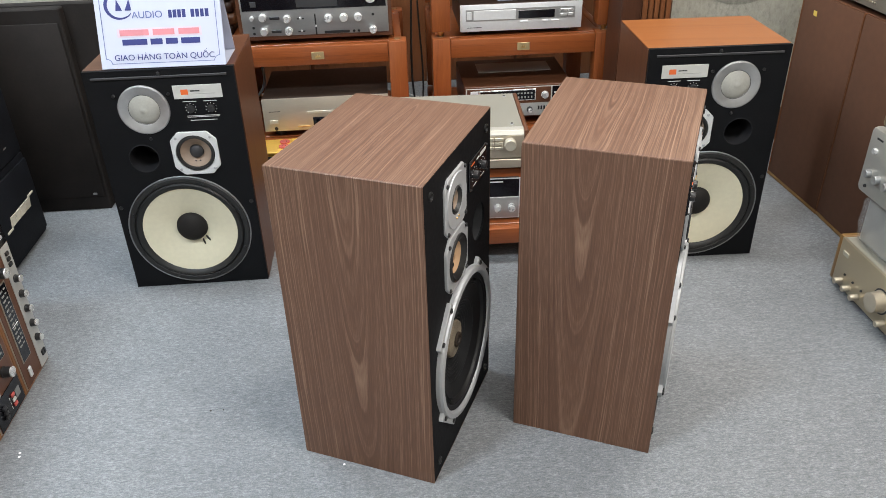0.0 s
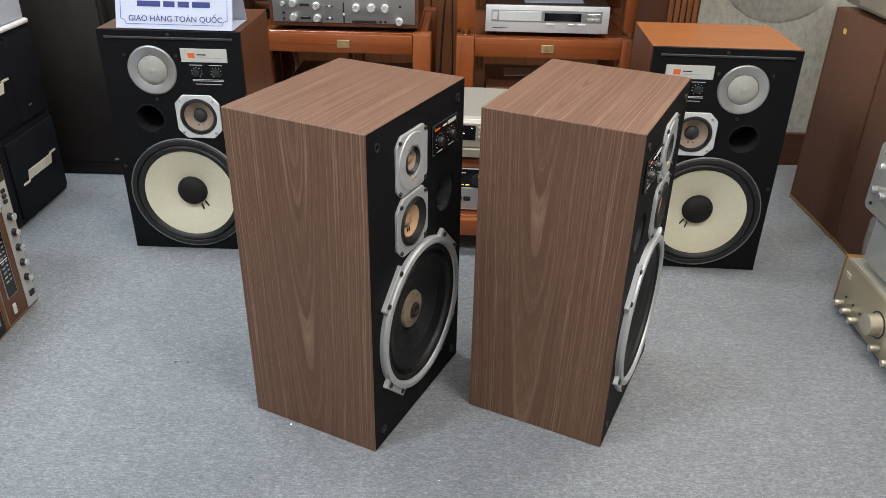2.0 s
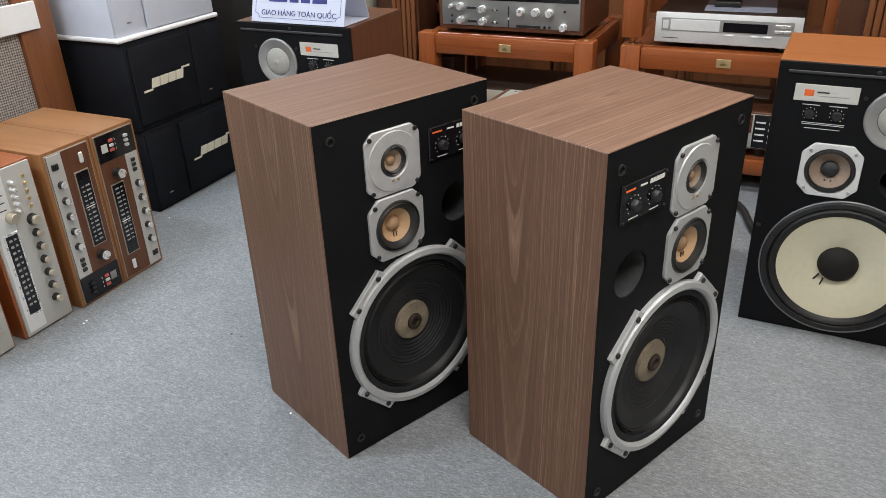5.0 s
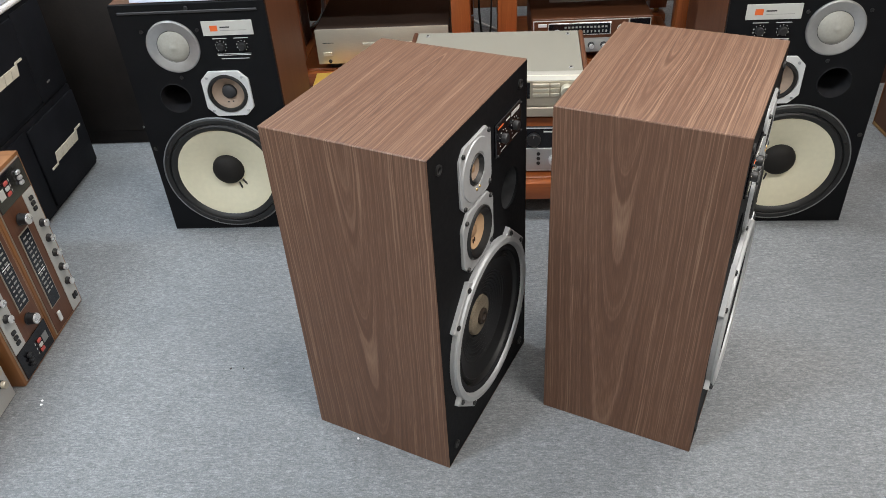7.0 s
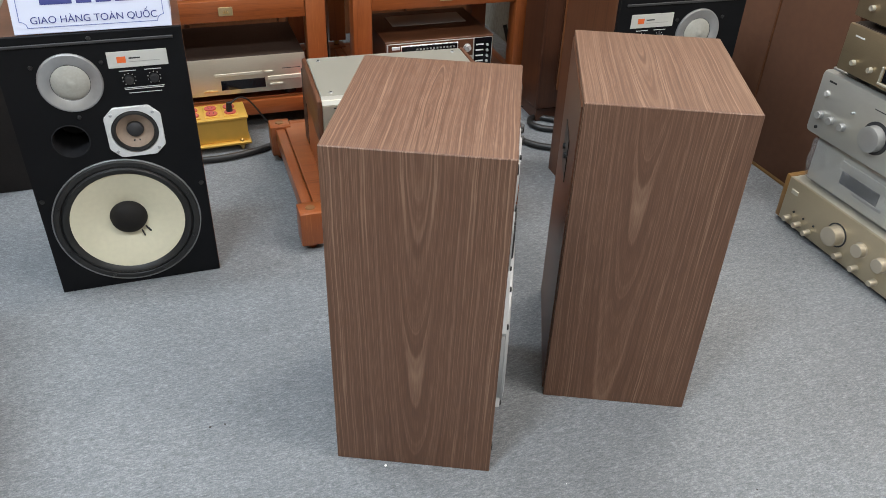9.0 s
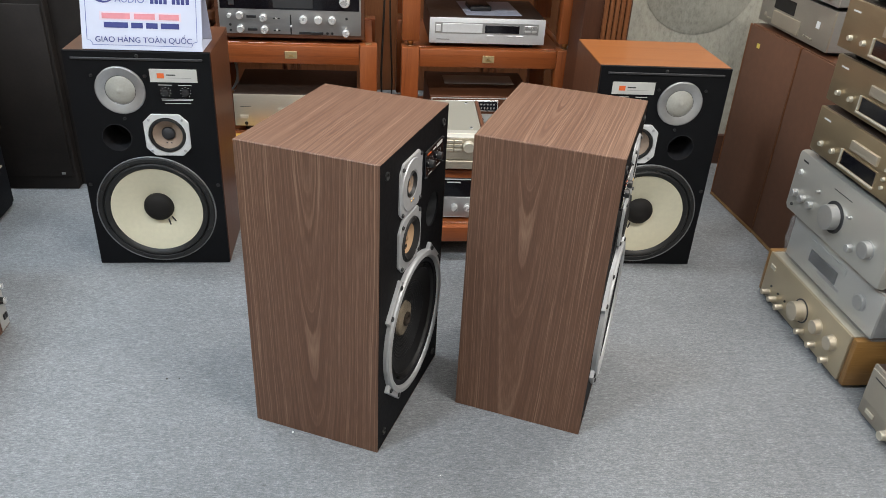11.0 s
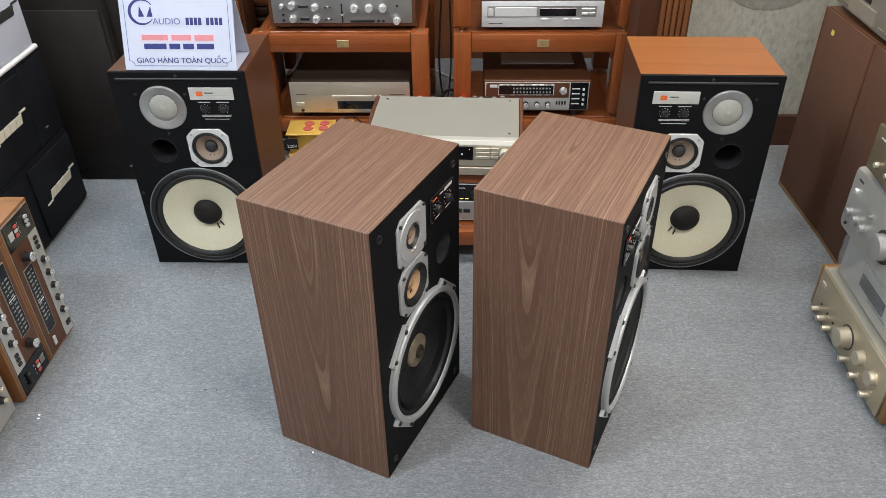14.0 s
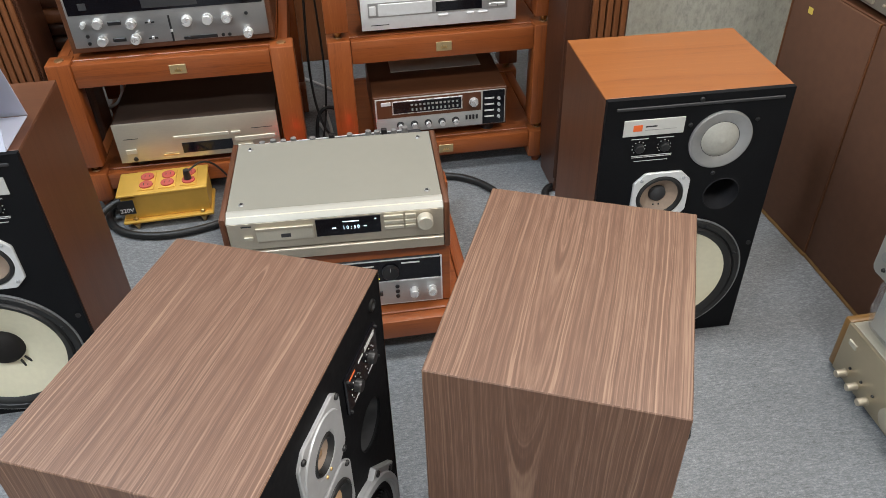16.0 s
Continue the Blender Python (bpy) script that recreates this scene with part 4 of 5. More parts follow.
# silver amplifier with wooden case on the west rack
def integrated_amp(m):
    W, H, D = 0.53, 0.187, 0.34
    f = [("plate", -0.245, 0.245, 0.112, 0.172, 0.001, GLOSSBLACK, "dial_window"), ("plate", -0.06, 0.08, 0.118, 0.166, 0.0016, GREYCAP, "dial_scale"),
         ("knob", 0.193, 0.143, 0.0175, 0.016, CHROME), ("bar", -0.215, -0.13, 0.156, 0.159, 0.001, LETTER), ("plate", -0.215, -0.195, 0.124, 0.142, 0.002, GREYCAP)]
    for x, z, r in ((-0.215, 0.088, 0.008), (-0.178, 0.089, 0.0145), (-0.096, 0.082, 0.0145), (0.045, 0.079, 0.0155), (0.098, 0.079, 0.0155), (0.147, 0.079, 0.0155),
                    (-0.178, 0.042, 0.0145), (-0.094, 0.040, 0.0145), (0.196, 0.034, 0.0145)):
        f.append(("knob", x, z, r * 0.84, 0.019, CHROME))
    for x, z in ((-0.213, 0.055), (-0.213, 0.035), (0.13, 0.031), (0.147, 0.031), (0.199, 0.085)):
        f.append(("knob", x, z, 0.0042, 0.003, BLACK))
    for x, z in ((-0.138, 0.085), (-0.136, 0.04)):
        f.append(("plate", x - 0.017, x + 0.017, z - 0.005, z + 0.005, 0.003, BLACK, "switch"))
    for x, z, hw, hh in ((-0.05, 0.08, 0.012, 0.002), (-0.05, 0.037, 0.012, 0.002), (0.0, 0.06, 0.0025, 0.035)):
        f.append(("plate", x - hw, x + hw, z - hh, z + hh, 0.001, BLACK, "slot"))
        f.append(("button", x, z + (0.002 if hw > hh else -0.006), 0.007, 0.007, CHROME))
    f.append(("plate", 0.028, 0.115, 0.026, 0.035, 0.002, BLACK, "slot"))
    a = unit("integrated_amplifier", m, "silver-faced amplifier in a walnut case with many chrome knobs", "amplifier", W, H, D, TEAKDARK, GREYFACE, f, foot=0.01, inset=0.014, face_t=0.004)
    return a


TEAKDARK = JWALNUT
integrated_amp(pose(-0.232, 2.735 + 0.17, 0.458))
# silver unit that stands on it
unit("tuner_unit", pose(-0.235, 2.76 + 0.16, 0.6462), "pale silver unit standing on the walnut amplifier", "tuner", 0.45, 0.1, 0.32, GREYMETAL, SILVER,
     [("knob", 0.15, 0.056, 0.018, 0.018, CHROME), ("plate", -0.16, 0.08, 0.045, 0.075, 0.001, GLOSSBLACK, "display"), ("button", -0.19, 0.04, 0.02, 0.01, CHROME)], foot=0.016)

# gold disc player in the west base
f = [("plate", -0.068, 0.085, 0.088, 0.098, 0.002, PALEGOLD, "disc_tray"), ("plate", -0.05, 0.092, 0.042, 0.074, 0.001, GLOSSBLACK, "display"), ("button", 0.106, 0.094, 0.026, 0.007, PALEGOLD),
     ("plate", 0.1, 0.215, 0.064, 0.078, 0.003, PALEGOLD, "key_bar"), ("button", 0.127, 0.05, 0.044, 0.007, PALEGOLD), ("button", -0.192, 0.062, 0.03, 0.014, PALEGOLD), ("knob", -0.186, 0.036, 0.006, 0.003, BLACK),
     ("button", -0.085, 0.042, 0.044, 0.004, BRASS), ("bar", -0.205, -0.165, 0.1, 0.102, 0, GREYCAP), ("bar", 0.15, 0.21, 0.1, 0.102, 0, GREYCAP)]
cd = unit("disc_player", pose(-0.226, 2.71 + 0.165, 0.1155), "champagne disc player with dark brown cover on the rack base", "disc player", 0.455, 0.148, 0.33, DARKSHEET, CHAMPAGNE, f, foot=0.026)

# silver video disc player on the east tier
f = [("plate", -0.195, 0.19, 0.052, 0.092, 0.001, SILVER, "fascia"), ("plate", -0.168, -0.02, 0.055, 0.088, 0.0022, WHITEFRAME, "disc_tray"), ("plate", -0.01, 0.118, 0.056, 0.084, 0.0018, GLOSSBLACK, "display"),
     ("plate", -0.192, -0.174, 0.058, 0.084, 0.003, WHITEFRAME, "power_key"), ("button", 0.16, 0.08, 0.045, 0.009, CHROME), ("button", 0.16, 0.064, 0.045, 0.009, CHROME),
     ("button", 0.01, 0.046, 0.026, 0.004, WHITE), ("button", 0.085, 0.046, 0.02, 0.004, WHITE), ("button", 0.12, 0.046, 0.026, 0.004, WHITE), ("bar", -0.19, -0.14, 0.029, 0.031, 0, GREYCAP)]
dv = unit("video_player", pose(0.483, 2.725 + 0.165, 0.4525), "silver video disc player with smoked display on the rack", "video player", 0.43, 0.108, 0.33, DARKSHEET, WHITEFRAME, f, foot=0.016)
sheet = thing("paper_sheet", pose(0.5, 2.895, 0.5612, 0, 0, 3), "white leaflet lying on the video player", "paper")
part("sheet", boxm(-0.1, 0.11, -0.12, 0.12, 0, 0.0015), PAPER, sheet)
rc = thing("remote_control", pose(0.475, 2.88, 0.563, 0, 0, 4), "black remote control lying on a leaflet", "remote control")
part("case", boxm(-0.05, 0.03, -0.05, 0.06, 0, 0.018, 0.004, 2), BLACK, rc)
for i in range(3):
    part("key", boxm(-0.04 + i * 0.024, -0.024 + i * 0.024, -0.03, -0.018, 0.018, 0.0195), GREYCAP, rc)

# receiver with wood top on the east base
f = [("plate", -0.19, 0.12, 0.086, 0.145, 0.001, JWALNUT, "wood_fascia"), ("plate", -0.145, 0.064, 0.096, 0.139, 0.0022, CHROME, "dial_window"), ("plate", -0.142, 0.061, 0.099, 0.136, 0.003, GLOSSBLACK, "dial_glass"),
     ("plate", -0.177, -0.148, 0.126, 0.138, 0.002, WHITEFRAME, "badge"), ("knob", 0.098, 0.115, 0.0125, 0.014, CHROME), ("plate", 0.125, 0.191, 0.038, 0.146, 0.0015, GLOSSBLACK, "switch_panel")]
for i in range(5):
    f.append(("knob", -0.123 + i * 0.0415, 0.06, 0.0098, 0.01, BLACK))
    f.append(("knob", -0.123 + i * 0.0415, 0.06, 0.0082, 0.019, CHROME))
for i in range(12):
    f.append(("bar", -0.09 + i * 0.0122, -0.083 + i * 0.0122, 0.121, 0.127, 0.003, DIMLETTER))
    f.append(("bar", -0.088 + i * 0.0122, -0.083 + i * 0.0122, 0.105, 0.113, 0.003, DIMLETTER))
for i in range(4):
    f.append(("button", 0.076 + i * 0.0105, 0.066, 0.006, 0.014, BLACK))
    f.append(("bar", 0.131, 0.16, 0.06 + i * 0.02, 0.065 + i * 0.02, 0.0015, LETTER))
    f.append(("knob", 0.174, 0.06 + i * 0.02, 0.0045, 0.008, CHROME))
unit("stereo_receiver", pose(0.479, 2.715 + 0.165, 0.1155), "receiver with walnut case and wooden dial panel on the rack base", "receiver", 0.4, 0.152, 0.33, JWALNUT, RECEIVERFACE, f, foot=0.03, inset=0.006)
sheet = thing("paper_sheet", pose(0.5, 2.93, 0.2678), "grey card lying on the walnut receiver", "paper")
part("sheet", boxm(-0.15, 0.13, -0.05, 0.06, 0, 0.002), PALELABEL, sheet)

# ---- low stand in front with an amplifier and a champagne player ----
tier("low_stand", pose(0.150, 2.235, 0), 0.614, 0.6, 0.02, 0.118, "low red-brown wooden stand with square posts", "rack tiers", spikes=False, plate=False)
f = [("plate", -0.209, 0.209, 0.008, 0.136, 0.001, WHITEFRAME, "trim"), ("plate", -0.206, 0.206, 0.077, 0.133, 0.002, GLOSSBLACK, "dial_window"), ("plate", -0.206, 0.206, 0.011, 0.076, 0.0025, SILVER, "lower_fascia"), ("knob", 0.095, 0.104, 0.0185, 0.012, BLACK)]
for i, x in enumerate((-0.17, -0.12, -0.07, 0.0, 0.145, 0.185)):
    f.append(("knob", x, 0.045, 0.0105, 0.02, CHROME))
for x, z in ((0.108, 0.06), (0.108, 0.046), (0.108, 0.032)):
    f.append(("knob", x, z, 0.005, 0.005, BLACK))
f += [("plate", 0.03, 0.05, 0.036, 0.05, 0.005, BLACK, "switch"), ("plate", 0.055, 0.075, 0.036, 0.05, 0.005, BLACK, "switch"), ("bar", -0.03, 0.06, 0.121, 0.1235, 0.002, LETTER), ("bar", 0.12, 0.16, 0.123, 0.127, 0.002, LETTER), ("bar", -0.15, -0.05, 0.104, 0.106, 0.002, DIMLETTER)]
for i in range(6):
    f.append(("bar", -0.02 + i * 0.016, -0.01 + i * 0.016, 0.084, 0.087, 0.002, LEDYELLOW))
unit("walnut_amplifier", pose(0.162, 1.995 + 0.16, 0.1145, 0, 0, -2.0), "amplifier in a red-brown wooden case under the player", "amplifier", 0.458, 0.162, 0.32, RACKWOOD, GREYCAP, f, foot=0.004, inset=0.024, face_t=0.004)


def champagne_player(m):
    W, H, D = 0.468, 0.122, 0.302
    p = thing("disc_player", m, "champagne disc player with walnut cheeks and lit display", "disc player")
    fy = -D / 2
    part("body", boxm(-W / 2 + 0.0135, W / 2 - 0.0135, fy + 0.012, D / 2, 0.014, H - 0.004, 0.001), PALEGOLD, p)
    part("top_cover", boxm(-W / 2 + 0.0135, W / 2 - 0.0135, fy + 0.03, D / 2 - 0.004, H - 0.003, H, 0.001), LIDGOLD, p, "pale gold sheet metal lid")
    bm = bmesh.new()
    side = [(fy + 0.03, H - 0.006), (fy + 0.03, H), (fy + 0.024, H + 0.0006), (fy + 0.0035, H - 0.0095), (fy, H - 0.0125), (fy + 0.001, H - 0.014), (fy + 0.012, H - 0.014)]
    ends = [[bm.verts.new((x, yy, zz)) for yy, zz in side] for x in (-W / 2 + 0.013, W / 2 - 0.013)]
    bm.faces.new(ends[0]), bm.faces.new(ends[1][::-1])
    for i in range(len(side)):
        j = (i + 1) % len(side)
        bm.faces.new((ends[0][i], ends[0][j], ends[1][j], ends[1][i]))
    part("front_edge", bm, EDGEGOLD, p, "bright sloping front edge")
    part("faceplate", boxm(-W / 2 + 0.013, W / 2 - 0.013, fy + 0.001, fy + 0.012, 0.041, H - 0.0145, 0.001), CHAMPAGNE, p)
    part("plinth_panel", boxm(-W / 2 + 0.013, W / 2 - 0.013, fy - 0.003, fy + 0.012, 0.012, 0.038, 0.002), CHAMPAGNE, p)
    for s in (-1, 1):
        x = s * (W / 2 - 0.0063)
        part("side_cheek", boxm(x - 0.0063, x + 0.0063, fy - 0.002, D / 2, 0.008, H + 0.001, 0.004, 2, "y"), JWALNUT, p, "walnut side panel")
        for y in (fy + 0.05, D / 2 - 0.03):
            bm = bmesh.new()
            bmesh.ops.create_cone(bm, cap_ends=True, segments=20, radius1=0.0065, radius2=0.005, depth=0.002, matrix=Matrix.Translation((s * (W / 2 - 0.042), y, H + 0.001)))
            ls = part("lid_screw", bm, GREYMETAL, p)
            part("slot", boxm(s * (W / 2 - 0.042) - 0.003, s * (W / 2 - 0.042) + 0.003, y - 0.003, y + 0.003, H + 0.002, H + 0.0023, 0.001), BLACK, ls)
            bm = bmesh.new()
            bmesh.ops.create_cone(bm, cap_ends=True, segments=20, radius1=0.018, radius2=0.02, depth=0.014, matrix=Matrix.Translation((s * (W / 2 - 0.06), y, 0.007)))
            part("foot", bm, BLACK, p)
    tray = part("disc_tray", boxm(-0.165, -0.048, fy - 0.003, fy + 0.002, 0.062, 0.094, 0.001), PALEGOLD, p)
    part("tray_lip", boxm(-0.165, -0.048, fy - 0.006, fy - 0.003, 0.09, 0.097, 0.001), CHAMPAGNE, tray)
    part("mark", boxm(-0.115, -0.095, fy - 0.0034, fy - 0.003, 0.07, 0.079), GREYCAP, tray)
    disp = part("display", boxm(-0.043, 0.09, fy - 0.001, fy + 0.002, 0.062, 0.104, 0.0004), GLOSSBLACK, p, "smoked display with lit digits")
    for i, ch in enumerate("10:50"):
        lettering("digit", ch, 0.012, LEDWHITE, disp, pose(0.014 + i * 0.0075, fy - 0.0015, 0.08, 90), narrow=0.8)
    for x0, x1, z in ((-0.01, -0.002, 0.08), (0.055, 0.061, 0.08), (0.012, 0.045, 0.094), (0.078, 0.081, 0.096)):
        part("lit_mark", boxm(x0, x1, fy - 0.0014, fy - 0.001, z, z + 0.002), LEDWHITE, disp)
    for i in range(3):
        for x, wd in ((0.117, 0.04), (0.152, 0.022)):
            part("button", boxm(x - wd / 2, x + wd / 2, fy - 0.004, fy + 0.001, 0.068 + i * 0.013, 0.076 + i * 0.013, 0.0008), PALEGOLD, p)
    part("button", boxm(-0.19, -0.172, fy - 0.004, fy + 0.001, 0.068, 0.076, 0.0008), PALEGOLD, p)
    part("caption_bar", boxm(-0.193, -0.172, fy - 0.0005, fy, 0.099, 0.102), GREYCAP, p)
    part("jog_knob", lathem(((0.0165, 0), (0.016, 0.018), (0.0145, 0.02), (0.010, 0.0195), (0, 0.0192)), 0.182, 0.085, fy, 36), PALEGOLD, p)
    return p


champagne_player(pose(0.156, 1.982 + 0.151, 0.2775, 0, 0, -2.6))


# mixer with a row of knobs behind the player
mx = thing("mixer", pose(0.14, 2.43, 0.1145), "black mixer with a row of small grey knobs on the stand", "mixer")
part("body", boxm(-0.2, 0.24, -0.1, -0.035, 0, 0.222, 0.004), BLACK, mx)
part("top_panel", boxm(-0.195, 0.235, -0.097, -0.038, 0.222, 0.225, 0.001), GREYCAP, mx)
part("edge_line", boxm(-0.19, 0.2, -0.042, -0.039, 0.2252, 0.227), WHITEFRAME, mx)
for i, x in enumerate((-0.152, -0.126, -0.101, -0.077, -0.031, 0.015, 0.059, 0.105, 0.126, 0.144, 0.168, 0.195)):
    bm = bmesh.new()
    bmesh.ops.create_cone(bm, cap_ends=True, segments=14, radius1=0.0085, radius2=0.007, depth=0.024, matrix=Matrix.Translation((x, -0.072 + 0.006 * (i % 2), 0.237)))
    part("knob", bm, BLACK if i in (5, 9) else GREYMETAL, mx)
# unseen box added between stand and racks; its red lights make the posts' glow
mf = thing("mains_filter", pose(0.125, 2.59, 0), "unseen black box added for the red glow on the rack posts", "power strip")
part("case", boxm(-0.12, 0.12, -0.03, 0.03, 0, 0.185, 0.004), BLACK, mf)
for x in (-0.075, 0.085):
    part("pilot_light", boxm(x - 0.009, x + 0.009, 0.03, 0.036, 0.15, 0.168, 0.001), LEDRED, mf, "glowing red pilot light")

# gold power distributor
ps = thing("power_distributor", pose(-0.336, 2.64, 0, 0, 0, 2.0), "yellow gold power distributor with red sockets on the carpet", "power strip")
part("base_plate", boxm(-0.125, 0.125, -0.065, 0.065, 0.02, 0.03, 0.003), GOLDBOX, ps)
part("body", boxm(-0.118, 0.118, -0.05, 0.055, 0.03, 0.108, 0.002), GOLDBOX, ps)
part("top_plate", boxm(-0.125, 0.122, -0.06, 0.06, 0.108, 0.116, 0.002), GOLDBOX, ps)
for sx in (-0.09, 0.095):
    for sy in (-0.055, 0.055):
        bm = bmesh.new()
        bmesh.ops.create_cone(bm, cap_ends=True, segments=16, radius1=0.004, radius2=0.012, depth=0.02, matrix=Matrix.Translation((sx, sy, 0.01)))
        part("spike_foot", bm, BRASS, ps)
        bm = bmesh.new()
        bmesh.ops.create_uvsphere(bm, u_segments=14, v_segments=8, radius=0.007, matrix=Matrix.Translation((sx, sy, 0.032)))
        part("bolt", bm, BRASS, ps)
for i in range(3):
    x = -0.045 + i * 0.058
    sock = part("socket", boxm(x - 0.023, x + 0.023, -0.045, 0.045, 0.116, 0.119, 0.001), GOLDBOX, ps)
    for y in (-0.021, 0.021):
        bm = bmesh.new()
        bmesh.ops.create_cone(bm, cap_ends=True, segments=24, radius1=0.0185, radius2=0.018, depth=0.004, matrix=Matrix.Translation((x, y, 0.1205)))
        part("outlet", bm, DULLRED, sock)
        for k in (-0.006, 0.006):
            part("slot", boxm(x + k - 0.001, x + k + 0.001, y - 0.005, y + 0.005, 0.1222, 0.123), BLACK, sock)
bm = bmesh.new()
bmesh.ops.create_cone(bm, cap_ends=True, segments=16, radius1=0.011, radius2=0.008, depth=0.03, matrix=Matrix.Translation((0.07, -0.018, 0.136)))
part("plug", bm, BLACK, ps)
tag = part("voltage_label", boxm(-0.127, -0.082, -0.0625, -0.0605, 0.055, 0.1, 0.0006), BLACK, ps, "black round-cornered label reading 220V")
lettering("voltage", "220V", 0.018, WHITE, tag, pose(-0.1045, -0.0628, 0.067, 90))

# ---- cables on the carpet ----
tube("power_cable", [(-0.46, 2.64, 0.03), (-0.51, 2.7, 0.02), (-0.525, 2.64, 0.011), (-0.47, 2.54, 0.011), (-0.33, 2.505, 0.011), (-0.2, 2.54, 0.011), (-0.12, 2.58, 0.011), (-0.04, 2.64, 0.011), (0.03, 2.66, 0.011)], 0.011, CABLE, "thick black power cable lying on the carpet", "cable")
tube("power_cable", [(-0.47, 2.64, 0.06), (-0.53, 2.62, 0.05), (-0.53, 2.56, 0.02), (-0.475, 2.47, 0.011), (-0.455, 2.4, 0.011), (-0.48, 2.3, 0.011)], 0.011, CABLE, "black power cable looping beside the gold distributor", "cable")
tube("speaker_cable", [(0.3, 2.62, 0.011), (0.4, 2.68, 0.011), (0.484, 2.675, 0.011), (0.57, 2.63, 0.011), (0.63, 2.53, 0.011), (0.65, 2.42, 0.011), (0.7, 2.33, 0.011), (0.75, 2.31, 0.011), (0.8, 2.28, 0.011)], 0.011, CABLE, "black speaker cable winding across the carpet", "cable")
tube("speaker_cable", [(0.9, 2.42, 0.011), (0.82, 2.43, 0.011), (0.76, 2.46, 0.011), (0.745, 2.52, 0.011), (0.79, 2.57, 0.011), (0.85, 2.5, 0.011), (0.93, 2.46, 0.011), (0.98, 2.4, 0.011)], 0.011, CABLE, "black speaker cable in a loop on the carpet", "cable")
tube("speaker_cable", [(0.84, 3.0, 0.2), (0.86, 2.94, 0.06), (0.88, 2.88, 0.008), (0.89, 2.8, 0.008), (0.85, 2.745, 0.008), (0.82, 2.66, 0.008)], 0.008, CABLE, "black cable curled beside the rack foot", "cable")
tube("signal_cable", [(-0.11, 2.58, 0.012), (-0.06, 2.64, 0.012), (-0.1, 2.68, 0.012), (-0.15, 2.64, 0.012), (-0.1, 2.6, 0.02), (-0.03, 2.62, 0.012)], 0.006, GREYCABLE, "pale grey cable coiled on the carpet", "cable")
tube("signal_cable", [(-0.262, 2.63, 0.14), (-0.22, 2.68, 0.165), (-0.17, 2.69, 0.09), (-0.14, 2.69, 0.03), (-0.12, 2.7, 0.008)], 0.003, CABLE, "thin black mains lead from the gold distributor", "cable")
tube("hanging_cable", [(0.13, 3.3, 1.1), (0.12, 3.2, 0.75), (0.115, 3.12, 0.5), (0.1, 3.05, 0.3), (0.1, 3.0, 0.12), (0.14, 2.92, 0.012), (0.2, 2.98, 0.012)], 0.0042, CABLE, "black cables hanging between the two racks", "cable")
tube("hanging_cable", [(0.13, 3.3, 1.1), (0.15, 3.27, 0.8), (0.13, 3.22, 0.45), (0.16, 3.1, 0.2), (0.13, 2.98, 0.012), (0.1, 2.9, 0.012)], 0.0035, CABLE, "black cables hanging between the two racks", "cable")
tube("signal_cable", [(-0.62, 3.25, 0.3), (-0.52, 3.1, 0.34), (-0.46, 3.02, 0.26), (-0.5, 3.05, 0.16), (-0.6, 3.15, 0.1)], 0.005, GREYCABLE, "pale cables behind the gold disc player", "cable")
tube("signal_cable", [(0.1, 3.1, 0.012), (0.14, 3.0, 0.012), (0.12, 2.9, 0.02), (0.17, 2.85, 0.012), (0.13, 3.2, 0.012)], 0.005, GREYCABLE, "pale cables on the carpet between the racks", "cable")

tube("speaker_cable", [(0.1, 2.98, 0.008), (0.1, 3.0, 0.08), (0.14, 3.02, 0.115), (0.19, 3.0, 0.09), (0.21, 2.95, 0.03), (0.2, 2.86, 0.008), (0.13, 2.9, 0.008), (0.1, 2.96, 0.03)], 0.006, CABLE, "black cable in a loop between the racks", "cable")
tube("signal_cable", [(0.02, 3.5, 0.006), (0.1, 3.42, 0.006), (0.2, 3.3, 0.006), (0.26, 3.2, 0.006)], 0.006, GREYCABLE, "pale grey cable lying on the carpet behind the racks", "cable")
tube("signal_cable", [(0.24, 3.35, 0.006), (0.2, 3.1, 0.006), (0.17, 2.98, 0.006), (0.22, 2.9, 0.006)], 0.004, GREYCABLE, "pale grey cable lying on the carpet behind the racks", "cable")
# carved column beside the west rack
cc = thing("carved_column", pose(-0.6, 3.02, 0), "dark carved wooden column behind the monitor", "column")
part("plinth", boxm(-0.05, 0.05, -0.05, 0.05, 0, 0.3, 0.006, 2, "z"), DARKWOOD, cc)
for i in range(14):
    z = 0.3 + i * 0.042
    r = (0.045, 0.058, 0.05)[i % 3]
    part("moulding", boxm(-r, r, -r, r, z, z + 0.041, 0.014, 3, "x"), PANELWOOD if i % 3 == 1 else DARKWOOD, cc)
part("shaft", boxm(-0.045, 0.045, -0.045, 0.045, 0.888, 1.8, 0.01, 2, "z"), DARKWOOD, cc)

# ---- tall fluted cabinet between rack and wall ----
fc = thing("fluted_cabinet", pose(0.86, 2.62, 0), "tall dark walnut cabinet with vertical slots", "cabinet", "fluted cabinets")
part("plinth", boxm(-0.075, 0.083, -0.085, 0.065, 0, 0.05, 0.003, 1, "x"), DARKWOOD, fc)
part("body", boxm(-0.08, 0.088, -0.09, 0.07, 0.05, 1.5, 0.003, 1, "z"), DARKWOOD, fc)
for i in range(5):
    part("slat", boxm(-0.014 + i * 0.0192, 0.002 + i * 0.0192, -0.104, -0.0935, 0.12, 1.45, 0.004, 2, "z"), PANELWOOD, fc, "rounded red-brown slat")
part("slot_back", boxm(-0.016, 0.082, -0.0932, -0.0902, 0.12, 1.45), DARKWOOD, fc)
copy_thing(fc, pose(-0.69, 2.87, 0))
